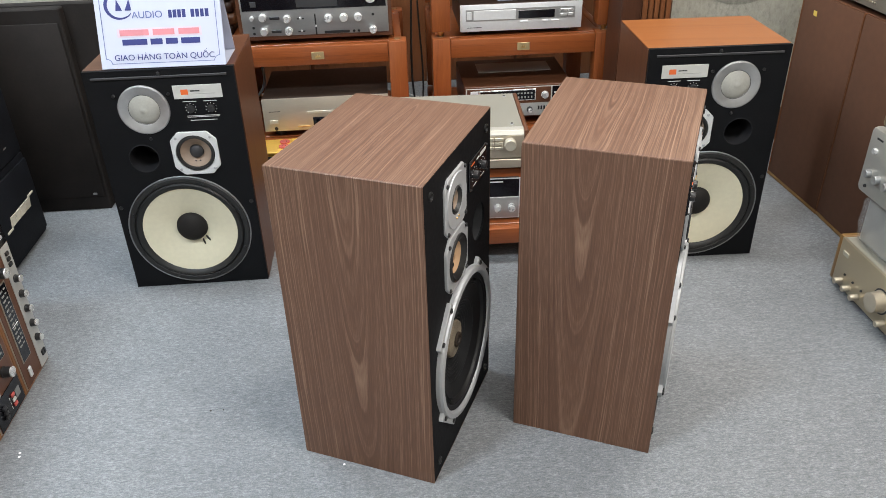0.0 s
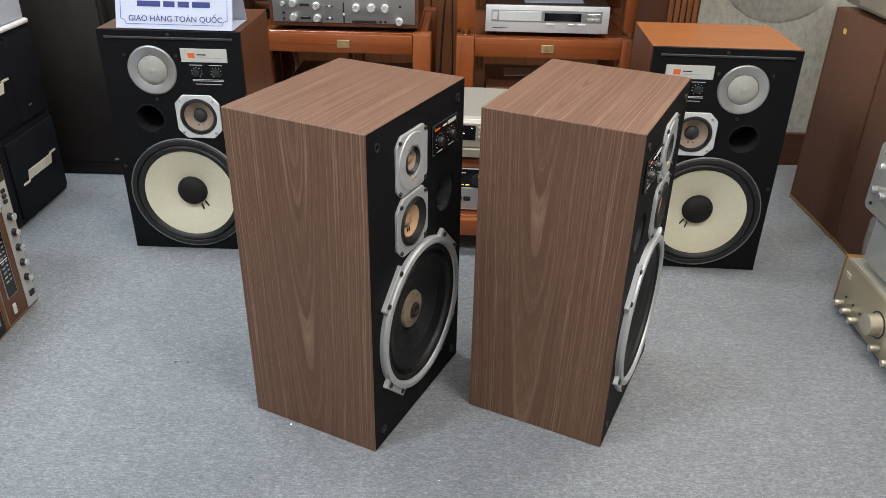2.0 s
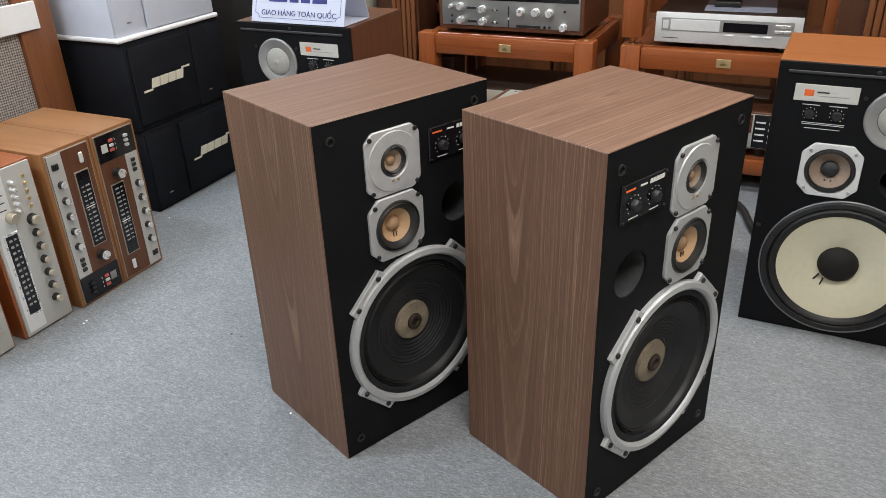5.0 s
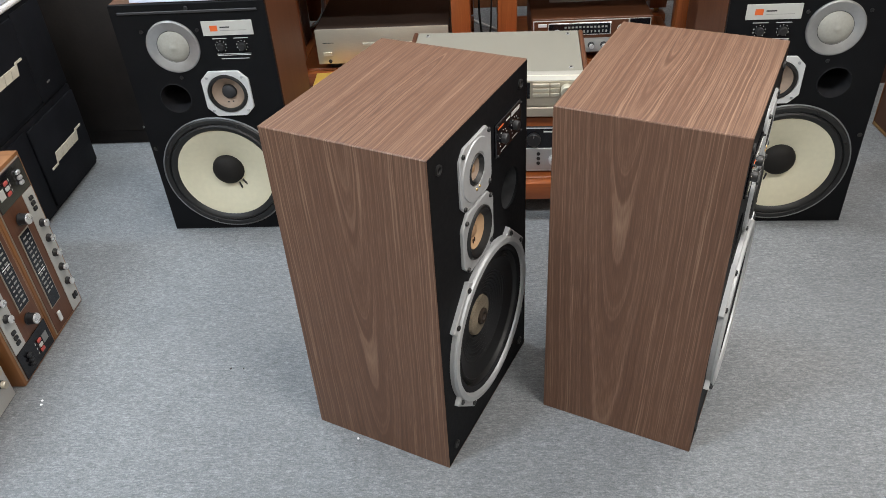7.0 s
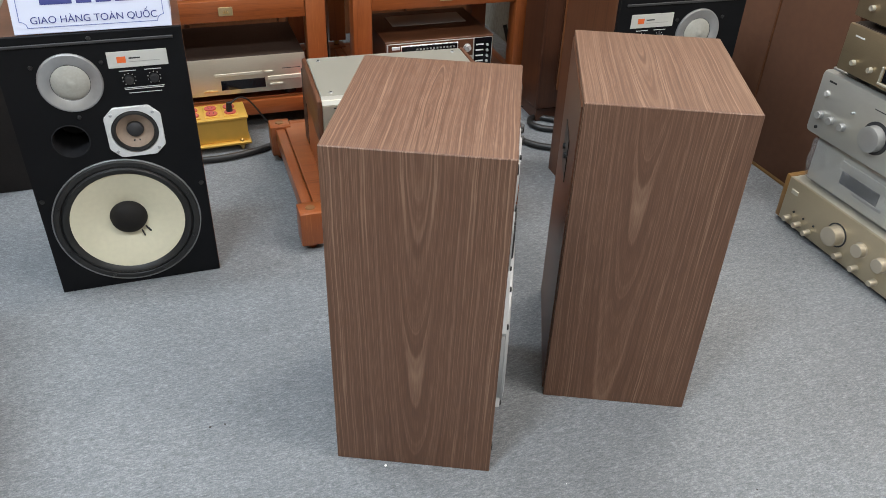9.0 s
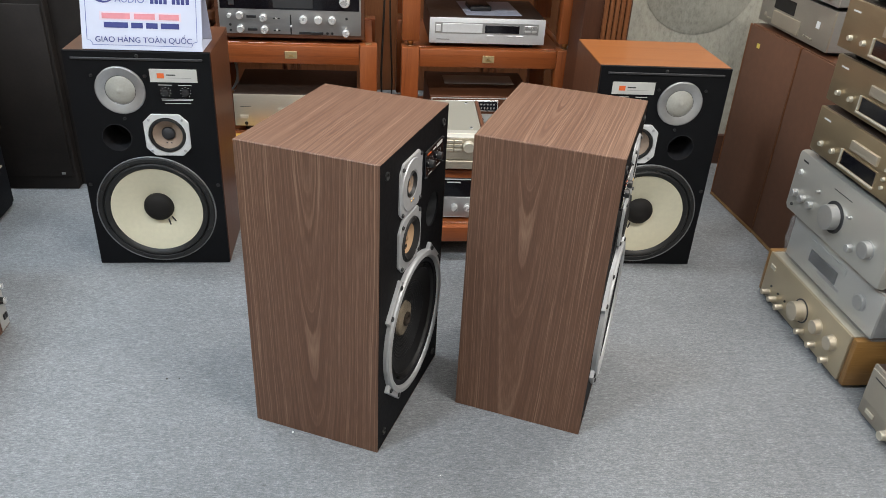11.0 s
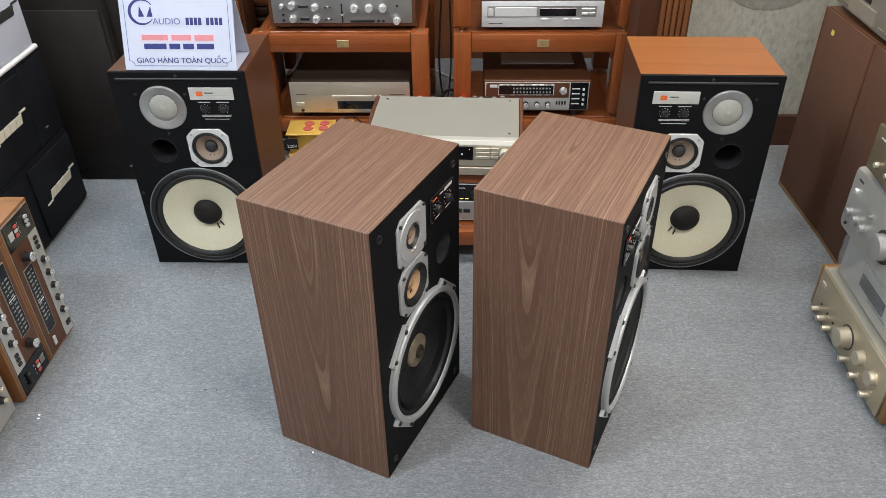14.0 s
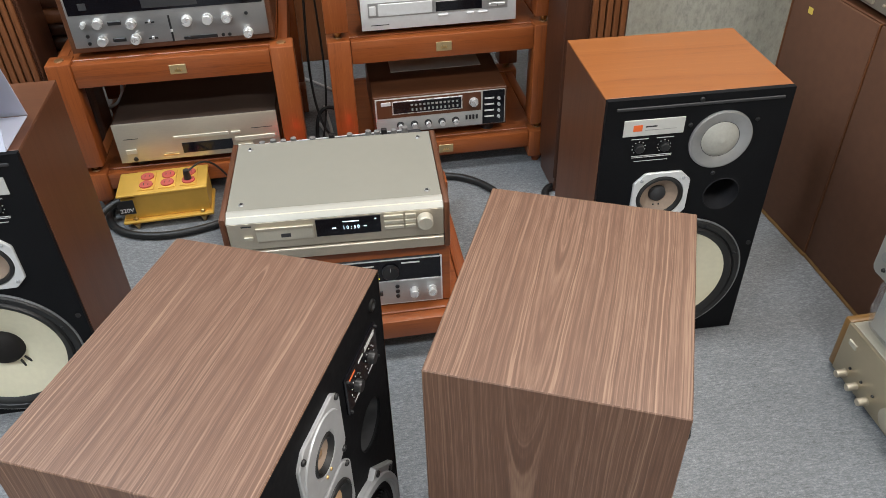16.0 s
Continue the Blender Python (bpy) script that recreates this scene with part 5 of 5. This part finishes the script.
# wooden panels behind the racks
for i, (x0, x1) in enumerate(((-0.79, -0.36), (-0.34, 0.03), (0.035, 0.215), (0.22, 0.6), (0.62, 0.98))):
    wp = thing("wood_panel", pose((x0 + x1) / 2, 3.63, 0), "tall red-brown wooden panel behind the racks", "panel", "wood panels")
    part("board", boxm(-(x1 - x0) / 2, (x1 - x0) / 2, -0.012, 0.025, 0.0, 1.8, 0.003, 1, "z"), PANELWOOD, wp)
    for k in range(0 if i == 2 else 3):
        part("moulding", boxm(-(x1 - x0) / 2 + 0.02 + k * 0.018, -(x1 - x0) / 2 + 0.03 + k * 0.018, -0.022, -0.0125, 0.1, 1.75, 0.003, 2, "z"), PANELWOOD, wp)


# ---- receivers standing on end ----
def vintage_receiver(m, label, flip):
    """Wooden-cased receiver with a silver and walnut front, here stood on its side."""
    W, H, D = 0.426, 0.147, 0.33
    u = thing("vintage_receiver", m, label, "receiver", "receivers on end")
    fy = -D / 2
    part("case", boxm(-W / 2, W / 2, fy, D / 2, 0, H, 0.003, 2, "x"), TEAK, u, "teak veneered case")
    part("trim", boxm(-W / 2 + 0.008, W / 2 - 0.008, fy - 0.002, fy, 0.009, H - 0.009, 0.0006), GREYCHAMP, u)
    part("wood_fascia", boxm(-W / 2 + 0.0105, W / 2 - 0.0105, fy - 0.0035, fy - 0.002, 0.0115, H - 0.0115, 0.0005, 1, "x"), JWALNUT, u)
    part("silver_fascia", boxm(-0.13, W / 2 - 0.0105, fy - 0.0055, fy - 0.0035, 0.094, H - 0.0115, 0.0005), RECEIVERFACE, u)
    blk = part("switch_panel", boxm(-W / 2 + 0.0105, -0.132, fy - 0.0055, fy - 0.0035, 0.0115, H - 0.0115, 0.0005), GLOSSBLACK, u, "black switch panel with red and white keys")
    part("meter", boxm(-0.178, -0.156, fy - 0.007, fy - 0.0055, 0.024, 0.044, 0.0005), GREYMETAL if flip else PALELABEL, blk)
    for i in range(3):
        key = part("key", boxm(-0.187 + i * 0.0125, -0.1785 + i * 0.0125, fy - 0.0095, fy - 0.0055, 0.05, 0.064, 0.0018, 2), DULLRED if i != 1 else PALELABEL, blk)
        part("caption_bar", boxm(-0.186 + i * 0.0125, -0.1795 + i * 0.0125, fy - 0.006, fy - 0.0055, 0.071, 0.0722), LETTER, blk)
        part("rocker", boxm(-0.186 + i * 0.0125, -0.177 + i * 0.0125, fy - 0.013, fy - 0.0055, 0.098, 0.112, 0.003, 2), BLACK if flip else CHROME, blk)
    dial = part("dial_window", boxm(-0.0675, 0.1395, fy - 0.0055, fy - 0.0035, 0.0265, 0.0705, 0.0008), GREYCHAMP, u)
    part("dial_glass", boxm(-0.0645, 0.1365, fy - 0.006, fy - 0.0055, 0.0295, 0.0675), GLOSSBLACK, dial)
    for i in range(13):
        part("scale_mark", boxm(-0.055 + i * 0.0125, -0.0505 + i * 0.0125, fy - 0.0064, fy - 0.006, 0.036, 0.048), DIMLETTER, dial)
        part("scale_mark", boxm(-0.055 + i * 0.0125, -0.0515 + i * 0.0125, fy - 0.0064, fy - 0.006, 0.053, 0.061), DIMLETTER, dial)
    part("pointer", boxm(0.04, 0.042, fy - 0.0066, fy - 0.006, 0.034, 0.063), WHITE, dial)

    def knob(x, z, r, ln):
        k = part("knob", lathem(((r * 1.1, 0.0), (r * 1.1, 0.003), (r, 0.004), (r * 0.98, ln - 0.003), (0, ln - 0.003)), x, z, fy - 0.005, 26), BLACK, u, "black knob with silver cap")
        part("cap", lathem(((r * 0.98, ln - 0.0032), (r * 0.95, ln), (r * 0.8, ln + 0.0006), (0, ln)), x, z, fy - 0.005, 26), CHROME, k)
    knob(-0.094, 0.055, 0.0125, 0.022)
    for i in range(5):
        knob(-0.043 + i * 0.042, 0.115, 0.0088, 0.015)
    for i in range(3):
        part("push_key", boxm(-0.115 + i * 0.014, -0.106 + i * 0.014, fy - 0.01, fy - 0.005, 0.108, 0.121, 0.001), BLACK, u)
    for z in (0.11, 0.12):
        part("push_key", boxm(0.165, 0.18, fy - 0.01, fy - 0.005, z, z + 0.008, 0.001), BLACK, u)
    part("lever", boxm(0.157, 0.185, fy - 0.009, fy - 0.0035, 0.034, 0.046, 0.002), WHITEFRAME, u)
    return u


def silver_receiver(m, label):
    W, H, D = 0.43, 0.144, 0.33
    f = [("plate", -0.2, 0.2, 0.012, 0.06, 0.0015, WHITEFRAME, "lower_fascia"), ("plate", -0.06, 0.16, 0.02, 0.06, 0.003, CHROME, "dial_window"), ("plate", -0.055, 0.155, 0.024, 0.056, 0.0038, GLOSSBLACK, "dial_glass")]
    for i in range(12):
        f.append(("bar", -0.045 + i * 0.0155, -0.039 + i * 0.0155, 0.03, 0.038, 0.0038, DIMLETTER))
        f.append(("bar", -0.045 + i * 0.0155, -0.040 + i * 0.0155, 0.043, 0.049, 0.0038, DIMLETTER))
    for i in range(7):
        r = 0.0092 if i else 0.0125
        f.append(("knob", -0.07 + i * 0.036, 0.104, r, 0.014, BLACK))
        f.append(("knob", -0.07 + i * 0.036, 0.104, r * 0.93, 0.022, CHAMPAGNE))
    f.append(("knob", -0.095, 0.052, 0.0125, 0.022, CHAMPAGNE))
    for i in range(5):
        f.append(("knob", -0.175 + i * 0.018, 0.075, 0.005, 0.018, CHROME))
        f.append(("plate", -0.19 + i * 0.018, -0.187 + i * 0.018, 0.02, 0.05, 0.0025, BLACK, "slot"))
        f.append(("button", -0.178 + i * 0.019, 0.112, 0.009, 0.006, BRASS))
    return unit("silver_receiver", m, label, "receiver", W, H, D, RACKWOOD, RECEIVERFACE, f, group="receivers on end", foot=0.0, inset=0.006)


FX = -0.885 - 0.165  # centre line of the row, faces at x = -0.885
vintage_receiver(pose(FX, 1.4765, 0.213, 0, 90, 90), "teak-cased vintage receiver stood on end on the carpet", False)
vintage_receiver(pose(FX, 1.4755, 0.213, 0, -90, 90), "teak-cased vintage receiver stood on end, dial upside down", True)
silver_receiver(pose(FX - 0.008, 1.166, 0.215, 0, 90, 90), "silver-faced receiver in a red-brown case stood on end")
silver_receiver(pose(FX - 0.008, 0.993, 0.215, 0, 90, 90), "silver-faced receiver in a red-brown case stood on end")

# wooden speaker with woven grille behind the receivers
gs = thing("grille_speaker", pose(-1.515, 1.5, 0, 0, 0, 90), "brown wooden speaker with woven grille behind the receivers", "speaker")
part("cabinet", boxm(-0.32, 0.32, -0.16, 0.2, 0, 0.9, 0.004, 1, "z"), PANELWOOD, gs)
for s in (-1, 1):
    part("frame_stile", boxm(s * 0.26 - 0.06, s * 0.26 + 0.06, -0.185, -0.1605, 0.0, 0.9, 0.006, 2, "z"), PANELWOOD, gs)
for z0, z1 in ((0.0, 0.08), (0.75, 0.9)):
    part("frame_rail", boxm(-0.199, 0.199, -0.185, -0.1605, z0, z1, 0.006, 2, "x"), PANELWOOD, gs)
part("grille", boxm(-0.198, 0.198, -0.172, -0.1605, 0.081, 0.749), GRILLE, gs, "pale woven grille cloth")
part("card", boxm(-0.02, 0.262, -0.196, -0.1852, 0.612, 0.69, 0.002), WHITE, gs, "white card fixed to the frame")

# ---- black column speakers stacked on the carpet ----


def box_speaker(m, logo_x, panel, label, shell=None, print_mat=None, name="black_speaker"):
    """Cabinet with a removable front grille, a narrow side panel and a slanted badge."""
    W, H, D = 0.44, 0.277, 0.4
    shell, print_mat = shell or BLACKVINYL, print_mat or LOGOPALE
    b = thing(name, m, label, "speaker", "stacked speakers")
    fy = -D / 2
    part("cabinet", boxm(-W / 2, W / 2, fy + 0.006, D / 2, 0.0, H, 0.006, 2), shell, b)
    x0, x1 = panel
    part("grille", boxm(x0, x1, fy - 0.004, fy + 0.005, 0.018, H - 0.016, 0.005, 2), shell, b, "removable front grille")
    others = (-W / 2 + 0.004, x0 - 0.004) if x0 > 0 - W / 2 + 0.05 else (x1 + 0.004, W / 2 - 0.004)
    part("side_panel", boxm(others[0], others[1], fy, fy + 0.005, 0.01, H - 0.01, 0.003, 2), shell, b)
    z = 0.125
    for i in range(4):
        x = logo_x - 0.068 + i * 0.036
        bm = bmesh.new()
        prism(bm, ((x, z), (x + 0.0315, z), (x + 0.0395, z + 0.0285), (x + 0.008, z + 0.0285)), fy - 0.007, fy - 0.004)
        part("badge_block", bm, print_mat, b, "slanted block")
    for x0, x1, zz in ((-0.102, -0.066, z - 0.007), (0.072, 0.108, z + 0.0295)):
        bm = bmesh.new()
        prism(bm, ((logo_x + x0, zz), (logo_x + x1, zz), (logo_x + x1 + 0.0015, zz + 0.0055), (logo_x + x0 + 0.0015, zz + 0.0055)), fy - 0.007, fy - 0.004)
        part("badge_stroke", bm, print_mat, b)
    part("port_cap", boxm(others[0] + 0.05, others[0] + 0.066, fy - 0.002, fy, 0.05, 0.054), GREYMETAL, b)
    return b


box_speaker(pose(-1.128 - 0.2, 2.097, 0, 0, 0, 90), 0.07, (-0.07, 0.21), "black vinyl speaker with slanted pale badge on the carpet")
box_speaker(pose(-1.128 - 0.2, 2.087, 0.277, 0, 0, 90), -0.075, (-0.205, 0.06), "black vinyl speaker stacked on its twin")
ws = box_speaker(pose(-1.138 - 0.2, 2.08, 0.5545, 0, 0, 90), 0.09, (-0.09, 0.214), "white speaker with slanted grey badge on the black ones", FOAM, GREYCAP, "white_speaker")
part("rim", boxm(-0.226, 0.226, -0.212, 0.2, 0.0002, 0.016, 0.007, 3), WHITE, ws, "rounded white bottom rim")

# ---- black-brown boards leaning behind the monitor ----
dp = thing("dark_panel", pose(-1.11, 2.42, 0), "large black-brown panel standing before the plaster wall", "panel")
part("back_board", boxm(-0.42, 0.265, 0.06, 0.09, 0, 0.678, 0.004, 1), DARKBROWN, dp)
part("cabinet", boxm(-0.42, 0.15, 0.02, 0.0595, 0, 0.672, 0.004, 1), DARKBROWN, dp)
part("front_panel", boxm(-0.42, 0.14, 0.012, 0.0198, 0.05, 0.63, 0.004, 2), DARKBROWN, dp)
part("latch", boxm(0.105, 0.117, 0.008, 0.012, 0.06, 0.066), GREYMETAL, dp)

# ---- brown cloth speakers along the east side ----
for y0, y1 in ((2.121, 2.435), (1.806, 2.117)):
    bs = thing("cloth_speaker", pose((1.341 if y0 > 2 else 1.351) + 0.15, (y0 + y1) / 2, 0, 0, 0, -87.2 if y0 > 2 else -90), "tall speaker faced with dark brown cloth and thin wooden edge", "speaker", "brown cloth speakers")
    w = (y1 - y0) / 2
    part("cabinet", boxm(-w, w, -0.142, 0.15, 0, 0.638, 0.002, 1, "z"), JWALNUT, bs)
    part("grille", boxm(-w + 0.004, w - 0.004, -0.15, -0.1425, 0.012, 0.635, 0.003, 2), BROWNCLOTH, bs, "dark brown grille cloth")
    part("edge", boxm(-w, w, -0.1508, -0.1432, 0.0, 0.011, 0.002, 1, "x"), OAKSIDE, bs, "thin orange wooden edge")
    part("edge", boxm(-w - 0.0002, -w + 0.002, -0.1512, -0.1425, 0.0, 0.637, 0.0005, 1, "z"), PANELWOOD, bs)
    if y0 > 2:
        part("tag", boxm(w - 0.243, w - 0.226, -0.1515, -0.15, 0.573, 0.588), YELLOWTAG, bs, "small yellow tag")

# units on the cloth speakers: faces look at -x
f = [("plate", -0.13, 0.0, 0.068, 0.108, 0.001, GLOSSBLACK, "display"), ("plate", -0.12, 0.05, 0.02, 0.062, 0.006, CHAMPAGNE, "drawer"), ("knob", -0.175, 0.038, 0.006, 0.004, CHAMPAGNE), ("plate", 0.135, 0.155, 0.065, 0.085, 0.001, WHITE, "sticker")]
for i in range(4):
    f.append(("button", -0.155 + i * 0.012, 0.032, 0.006, 0.005, CHAMPAGNE))
    f.append(("button", 0.085 + i * 0.014, 0.03, 0.006, 0.005, CHAMPAGNE))
unit("disc_recorder", pose(1.36 + 0.14, 2.22, 0.639, 0, 0, -90), "champagne disc recorder lying on the cloth speakers", "disc player", 0.435, 0.13, 0.28, GREYMETAL, GREYCHAMP, f)
f = [("knob", 0.06, 0.05, 0.02, 0.02, CHAMPAGNE), ("knob", 0.11, 0.05, 0.02, 0.02, CHAMPAGNE), ("knob", 0.17, 0.075, 0.01, 0.014, CHAMPAGNE), ("knob", 0.17, 0.035, 0.01, 0.014, CHAMPAGNE), ("knob", -0.17, 0.06, 0.012, 0.014, CHAMPAGNE)]
for i in range(5):
    f.append(("button", -0.12 + i * 0.028, 0.055, 0.02, 0.012, BLACK))
unit("stereo_amplifier", pose(1.35 + 0.14, 2.2, 0.77, 0, 0, -90), "silver amplifier with black keys on the recorder", "amplifier", 0.42, 0.1, 0.28, GREYMETAL, AMPSILVER, f)

# ---- stack of champagne and silver units ----


def gold_amplifier(m):
    f = [("knob", 0.0, 0.08, 0.03, 0.002, GREYCAP), ("knob", 0.0, 0.08, 0.027, 0.03, CHAMPAGNE), ("knob", 0.085, 0.087, 0.019, 0.018, CHAMPAGNE), ("knob", 0.155, 0.087, 0.019, 0.018, CHAMPAGNE), ("plate", -0.19, -0.165, 0.105, 0.118, 0.003, PALEGOLD, "power_key")]
    for x, z in ((-0.17, 0.034), (-0.13, 0.034), (-0.09, 0.032), (0.03, 0.034), (0.09, 0.034), (0.155, 0.034)):
        f.append(("knob", x, z, 0.0085, 0.021, CHAMPAGNE))
    for x in (-0.16, -0.12, -0.08):
        f.append(("knob", x, 0.058, 0.003, 0.003, BLACK))
    u = unit("gold_amplifier", m, "champagne gold amplifier with oak sides on the carpet", "amplifier", 0.42, 0.146, 0.36, PALEGOLD, GOLDAMP, f, foot=0.014, face_t=0.008)
    for s in (-1, 1):
        part("side_panel", boxm(s * 0.221 - 0.0105, s * 0.221 + 0.0105, -0.176, 0.18, 0.01, 0.146, 0.005, 2, "y"), OAKSIDE, u, "golden oak side panel")
    return u


SX = 1.2
gold_amplifier(pose(SX + 0.18, 1.518, 0, 0, 0, -90))
# wrapped silver amplifier
u = unit("wrapped_amplifier", pose(SX + 0.205, 1.49, 0.147, 0, 0, -90), "silver amplifier wrapped in clear crumpled plastic", "amplifier", 0.42, 0.132, 0.36, GREYMETAL, AMPSILVER,
         [("plate", -0.10, 0.03, 0.05, 0.085, 0.002, GREYCAP, "display"), ("plate", -0.11, 0.06, 0.094, 0.112, 0.003, AMPSILVER, "disc_tray"), ("plate", -0.05, 0.05, 0.04, 0.048, 0.002, GREYMETAL, "slot"), ("knob", 0.14, 0.07, 0.02, 0.01, SILVER)], foot=0.012)
bm = boxm(-0.226, 0.226, -0.19, 0.19, 0.004, 0.131, 0.02, 3)
bmesh.ops.subdivide_edges(bm, edges=bm.edges[:], cuts=5, use_grid_fill=True)
for v in bm.verts:
    v.co += Vector((noise.noise(v.co * 22), noise.noise(v.co * 22 + Vector((7, 1, 3))), 0.4 * noise.noise(v.co * 25 + Vector((2, 9, 4))))) * 0.007
    v.co.z = min(0.131, max(0.002, v.co.z))
part("plastic_wrap", bm, WRAP, u, "clear crumpled plastic wrapping", 60)
# large silver amplifier
f = [("knob", 0.0, 0.088, 0.037, 0.003, GREYCAP), ("knob", 0.0, 0.088, 0.033, 0.026, SILVER), ("knob", 0.155, 0.08, 0.0215, 0.017, SILVER), ("knob", 0.095, 0.052, 0.0105, 0.012, SILVER), ("knob", 0.062, 0.118, 0.004, 0.01, SILVER), ("knob", -0.085, 0.118, 0.004, 0.01, SILVER)]
for x in (-0.185, -0.145, -0.105):
    f.append(("knob", x, 0.07, 0.0105, 0.012, SILVER))
f += [("knob", -0.185, 0.13, 0.0075, 0.006, CHROME), ("knob", -0.187, 0.035, 0.004, 0.004, BLACK), ("bar", -0.19, -0.165, 0.16, 0.165, 0, GREYCAP), ("bar", -0.03, 0.05, 0.152, 0.154, 0, GREYCAP)]
unit("large_amplifier", pose(SX + 0.2, 1.512, 0.2785, 0, 0, -90), "large silver amplifier with big round volume knob", "amplifier", 0.452, 0.185, 0.4, GREYMETAL, AMPSILVER, f, foot=0.008, face_t=0.034, radius=0.015)


def gold_player(m):
    # pale gold lips on two sides paint the highlight on the display's bevel
    f = [("plate", -0.045, 0.065, 0.078, 0.102, 0.007, CHAMPAGNE, "disc_tray"), ("plate", -0.075, 0.075, 0.026, 0.068, 0.002, GOLDFACE, "display_frame"), ("plate", -0.068, 0.07, 0.031, 0.065, 0.0028, GLOSSBLACK, "display"), ("plate", -0.076, 0.074, 0.025, 0.0305, 0.007, PALEGOLD, "lower_lip"), ("plate", -0.076, -0.0705, 0.031, 0.068, 0.006, PALEGOLD, "side_lip"),
         ("knob", -0.165, 0.045, 0.0068, 0.009, PALEGOLD), ("knob", -0.11, 0.046, 0.0068, 0.009, PALEGOLD), ("bar", -0.185, -0.155, 0.105, 0.109, 0, LETTER), ("plate", 0.165, 0.185, 0.025, 0.045, 0.0006, PALEGOLD, "emblem")]
    for i in range(4):
        f.append(("knob", 0.1 + i * 0.025, 0.085, 0.0046, 0.006, PALEGOLD))
    f.append(("knob", 0.1, 0.042, 0.0046, 0.006, PALEGOLD))
    f.append(("knob", 0.098, 0.062, 0.0046, 0.006, PALEGOLD))
    return unit("gold_disc_player", m, "champagne gold disc player in a tall stack", "disc player", 0.43, 0.1316, 0.33, DARKSHEET, GOLDFACE, f, group="gold disc players", foot=0.014, face_t=0.012, radius=0.004)


gp = gold_player(pose(SX + 0.165, 1.484, 0.4645, 0, 0, -90))
for i, (dx, dy) in enumerate(((0.006, 0.004), (-0.004, 0.008), (0.003, 0.002))):
    copy_thing(gp, pose(SX + 0.165 + dx, 1.482 + dy, 0.4645 + (i + 1) * 0.1342, 0, 0, -90))

# silver deck and black unit nearer the visitor
f = [("plate", -0.218, 0.218, 0.05, 0.135, 0.003, GREYCHAMP, "flap"), ("plate", -0.195, -0.165, 0.022, 0.034, 0.003, PALEGOLD, "power_key"), ("bar", -0.2, -0.08, 0.118, 0.121, 0.003, GREYCAP)]
for i in range(6):
    f.append(("knob", -0.11 + i * 0.055, 0.026, 0.0115, 0.02, PALEGOLD))
unit("cassette_deck", pose(SX + 0.16, 0.985, 0, 0, 0, -90), "champagne cassette deck with small round knobs on the carpet", "cassette deck", 0.44, 0.145, 0.32, DARKSHEET, GREYCHAMP, f, foot=0.008)
f = [("plate", -0.19, -0.05, 0.1, 0.14, 0.003, GLOSSBLACK, "display"), ("plate", -0.19, 0.19, 0.02, 0.08, 0.003, GLOSSBLACK, "drawer"), ("bar", -0.19, -0.16, 0.145, 0.148, 0.0, LETTER)]
for i in range(5):
    f.append(("button", -0.17 + i * 0.03, 0.09, 0.02, 0.006, GREYCAP))
unit("black_deck", pose(SX + 0.175, 0.985, 0.1455, 0, 0, -90), "black hi-fi unit standing on the cassette deck", "hi-fi unit", 0.43, 0.16, 0.3, BLACKVINYL, BLACKVINYL, f, foot=0.008)

# ---- crumbs on the carpet ----
rng = random.Random(7)


def crumb(x, y, r, mat, label):
    bm = bmesh.new()
    bmesh.ops.create_icosphere(bm, subdivisions=1, radius=r)
    for v in bm.verts:
        v.co *= 0.7 + 0.6 * rng.random()
        v.co.z = v.co.z * 0.5 + r * 0.3
    ob = part("crumb", bm, mat)
    ob.matrix_world = pose(x, y, 0.0, 0, 0, rng.random() * 360)
    tagged(ob, label, "crumb", "crumbs on the carpet")


crumb(-0.44, 1.38, 0.0035, DARKLINT, "small dark crumb on the grey carpet")
for x, y in ((-0.13, 1.185), (-1.074, 1.855), (-0.828, 1.288), (-0.825, 1.276)):
    crumb(x, y, 0.003, LINT, "small white scrap on the grey carpet")
for i in range(10):
    crumb(rng.uniform(-0.8, 1.1), rng.uniform(0.6, 1.85), rng.uniform(0.0012, 0.0022), LINT if i % 2 else DARKLINT, "small white scrap on the grey carpet" if i % 2 else "small dark crumb on the grey carpet")
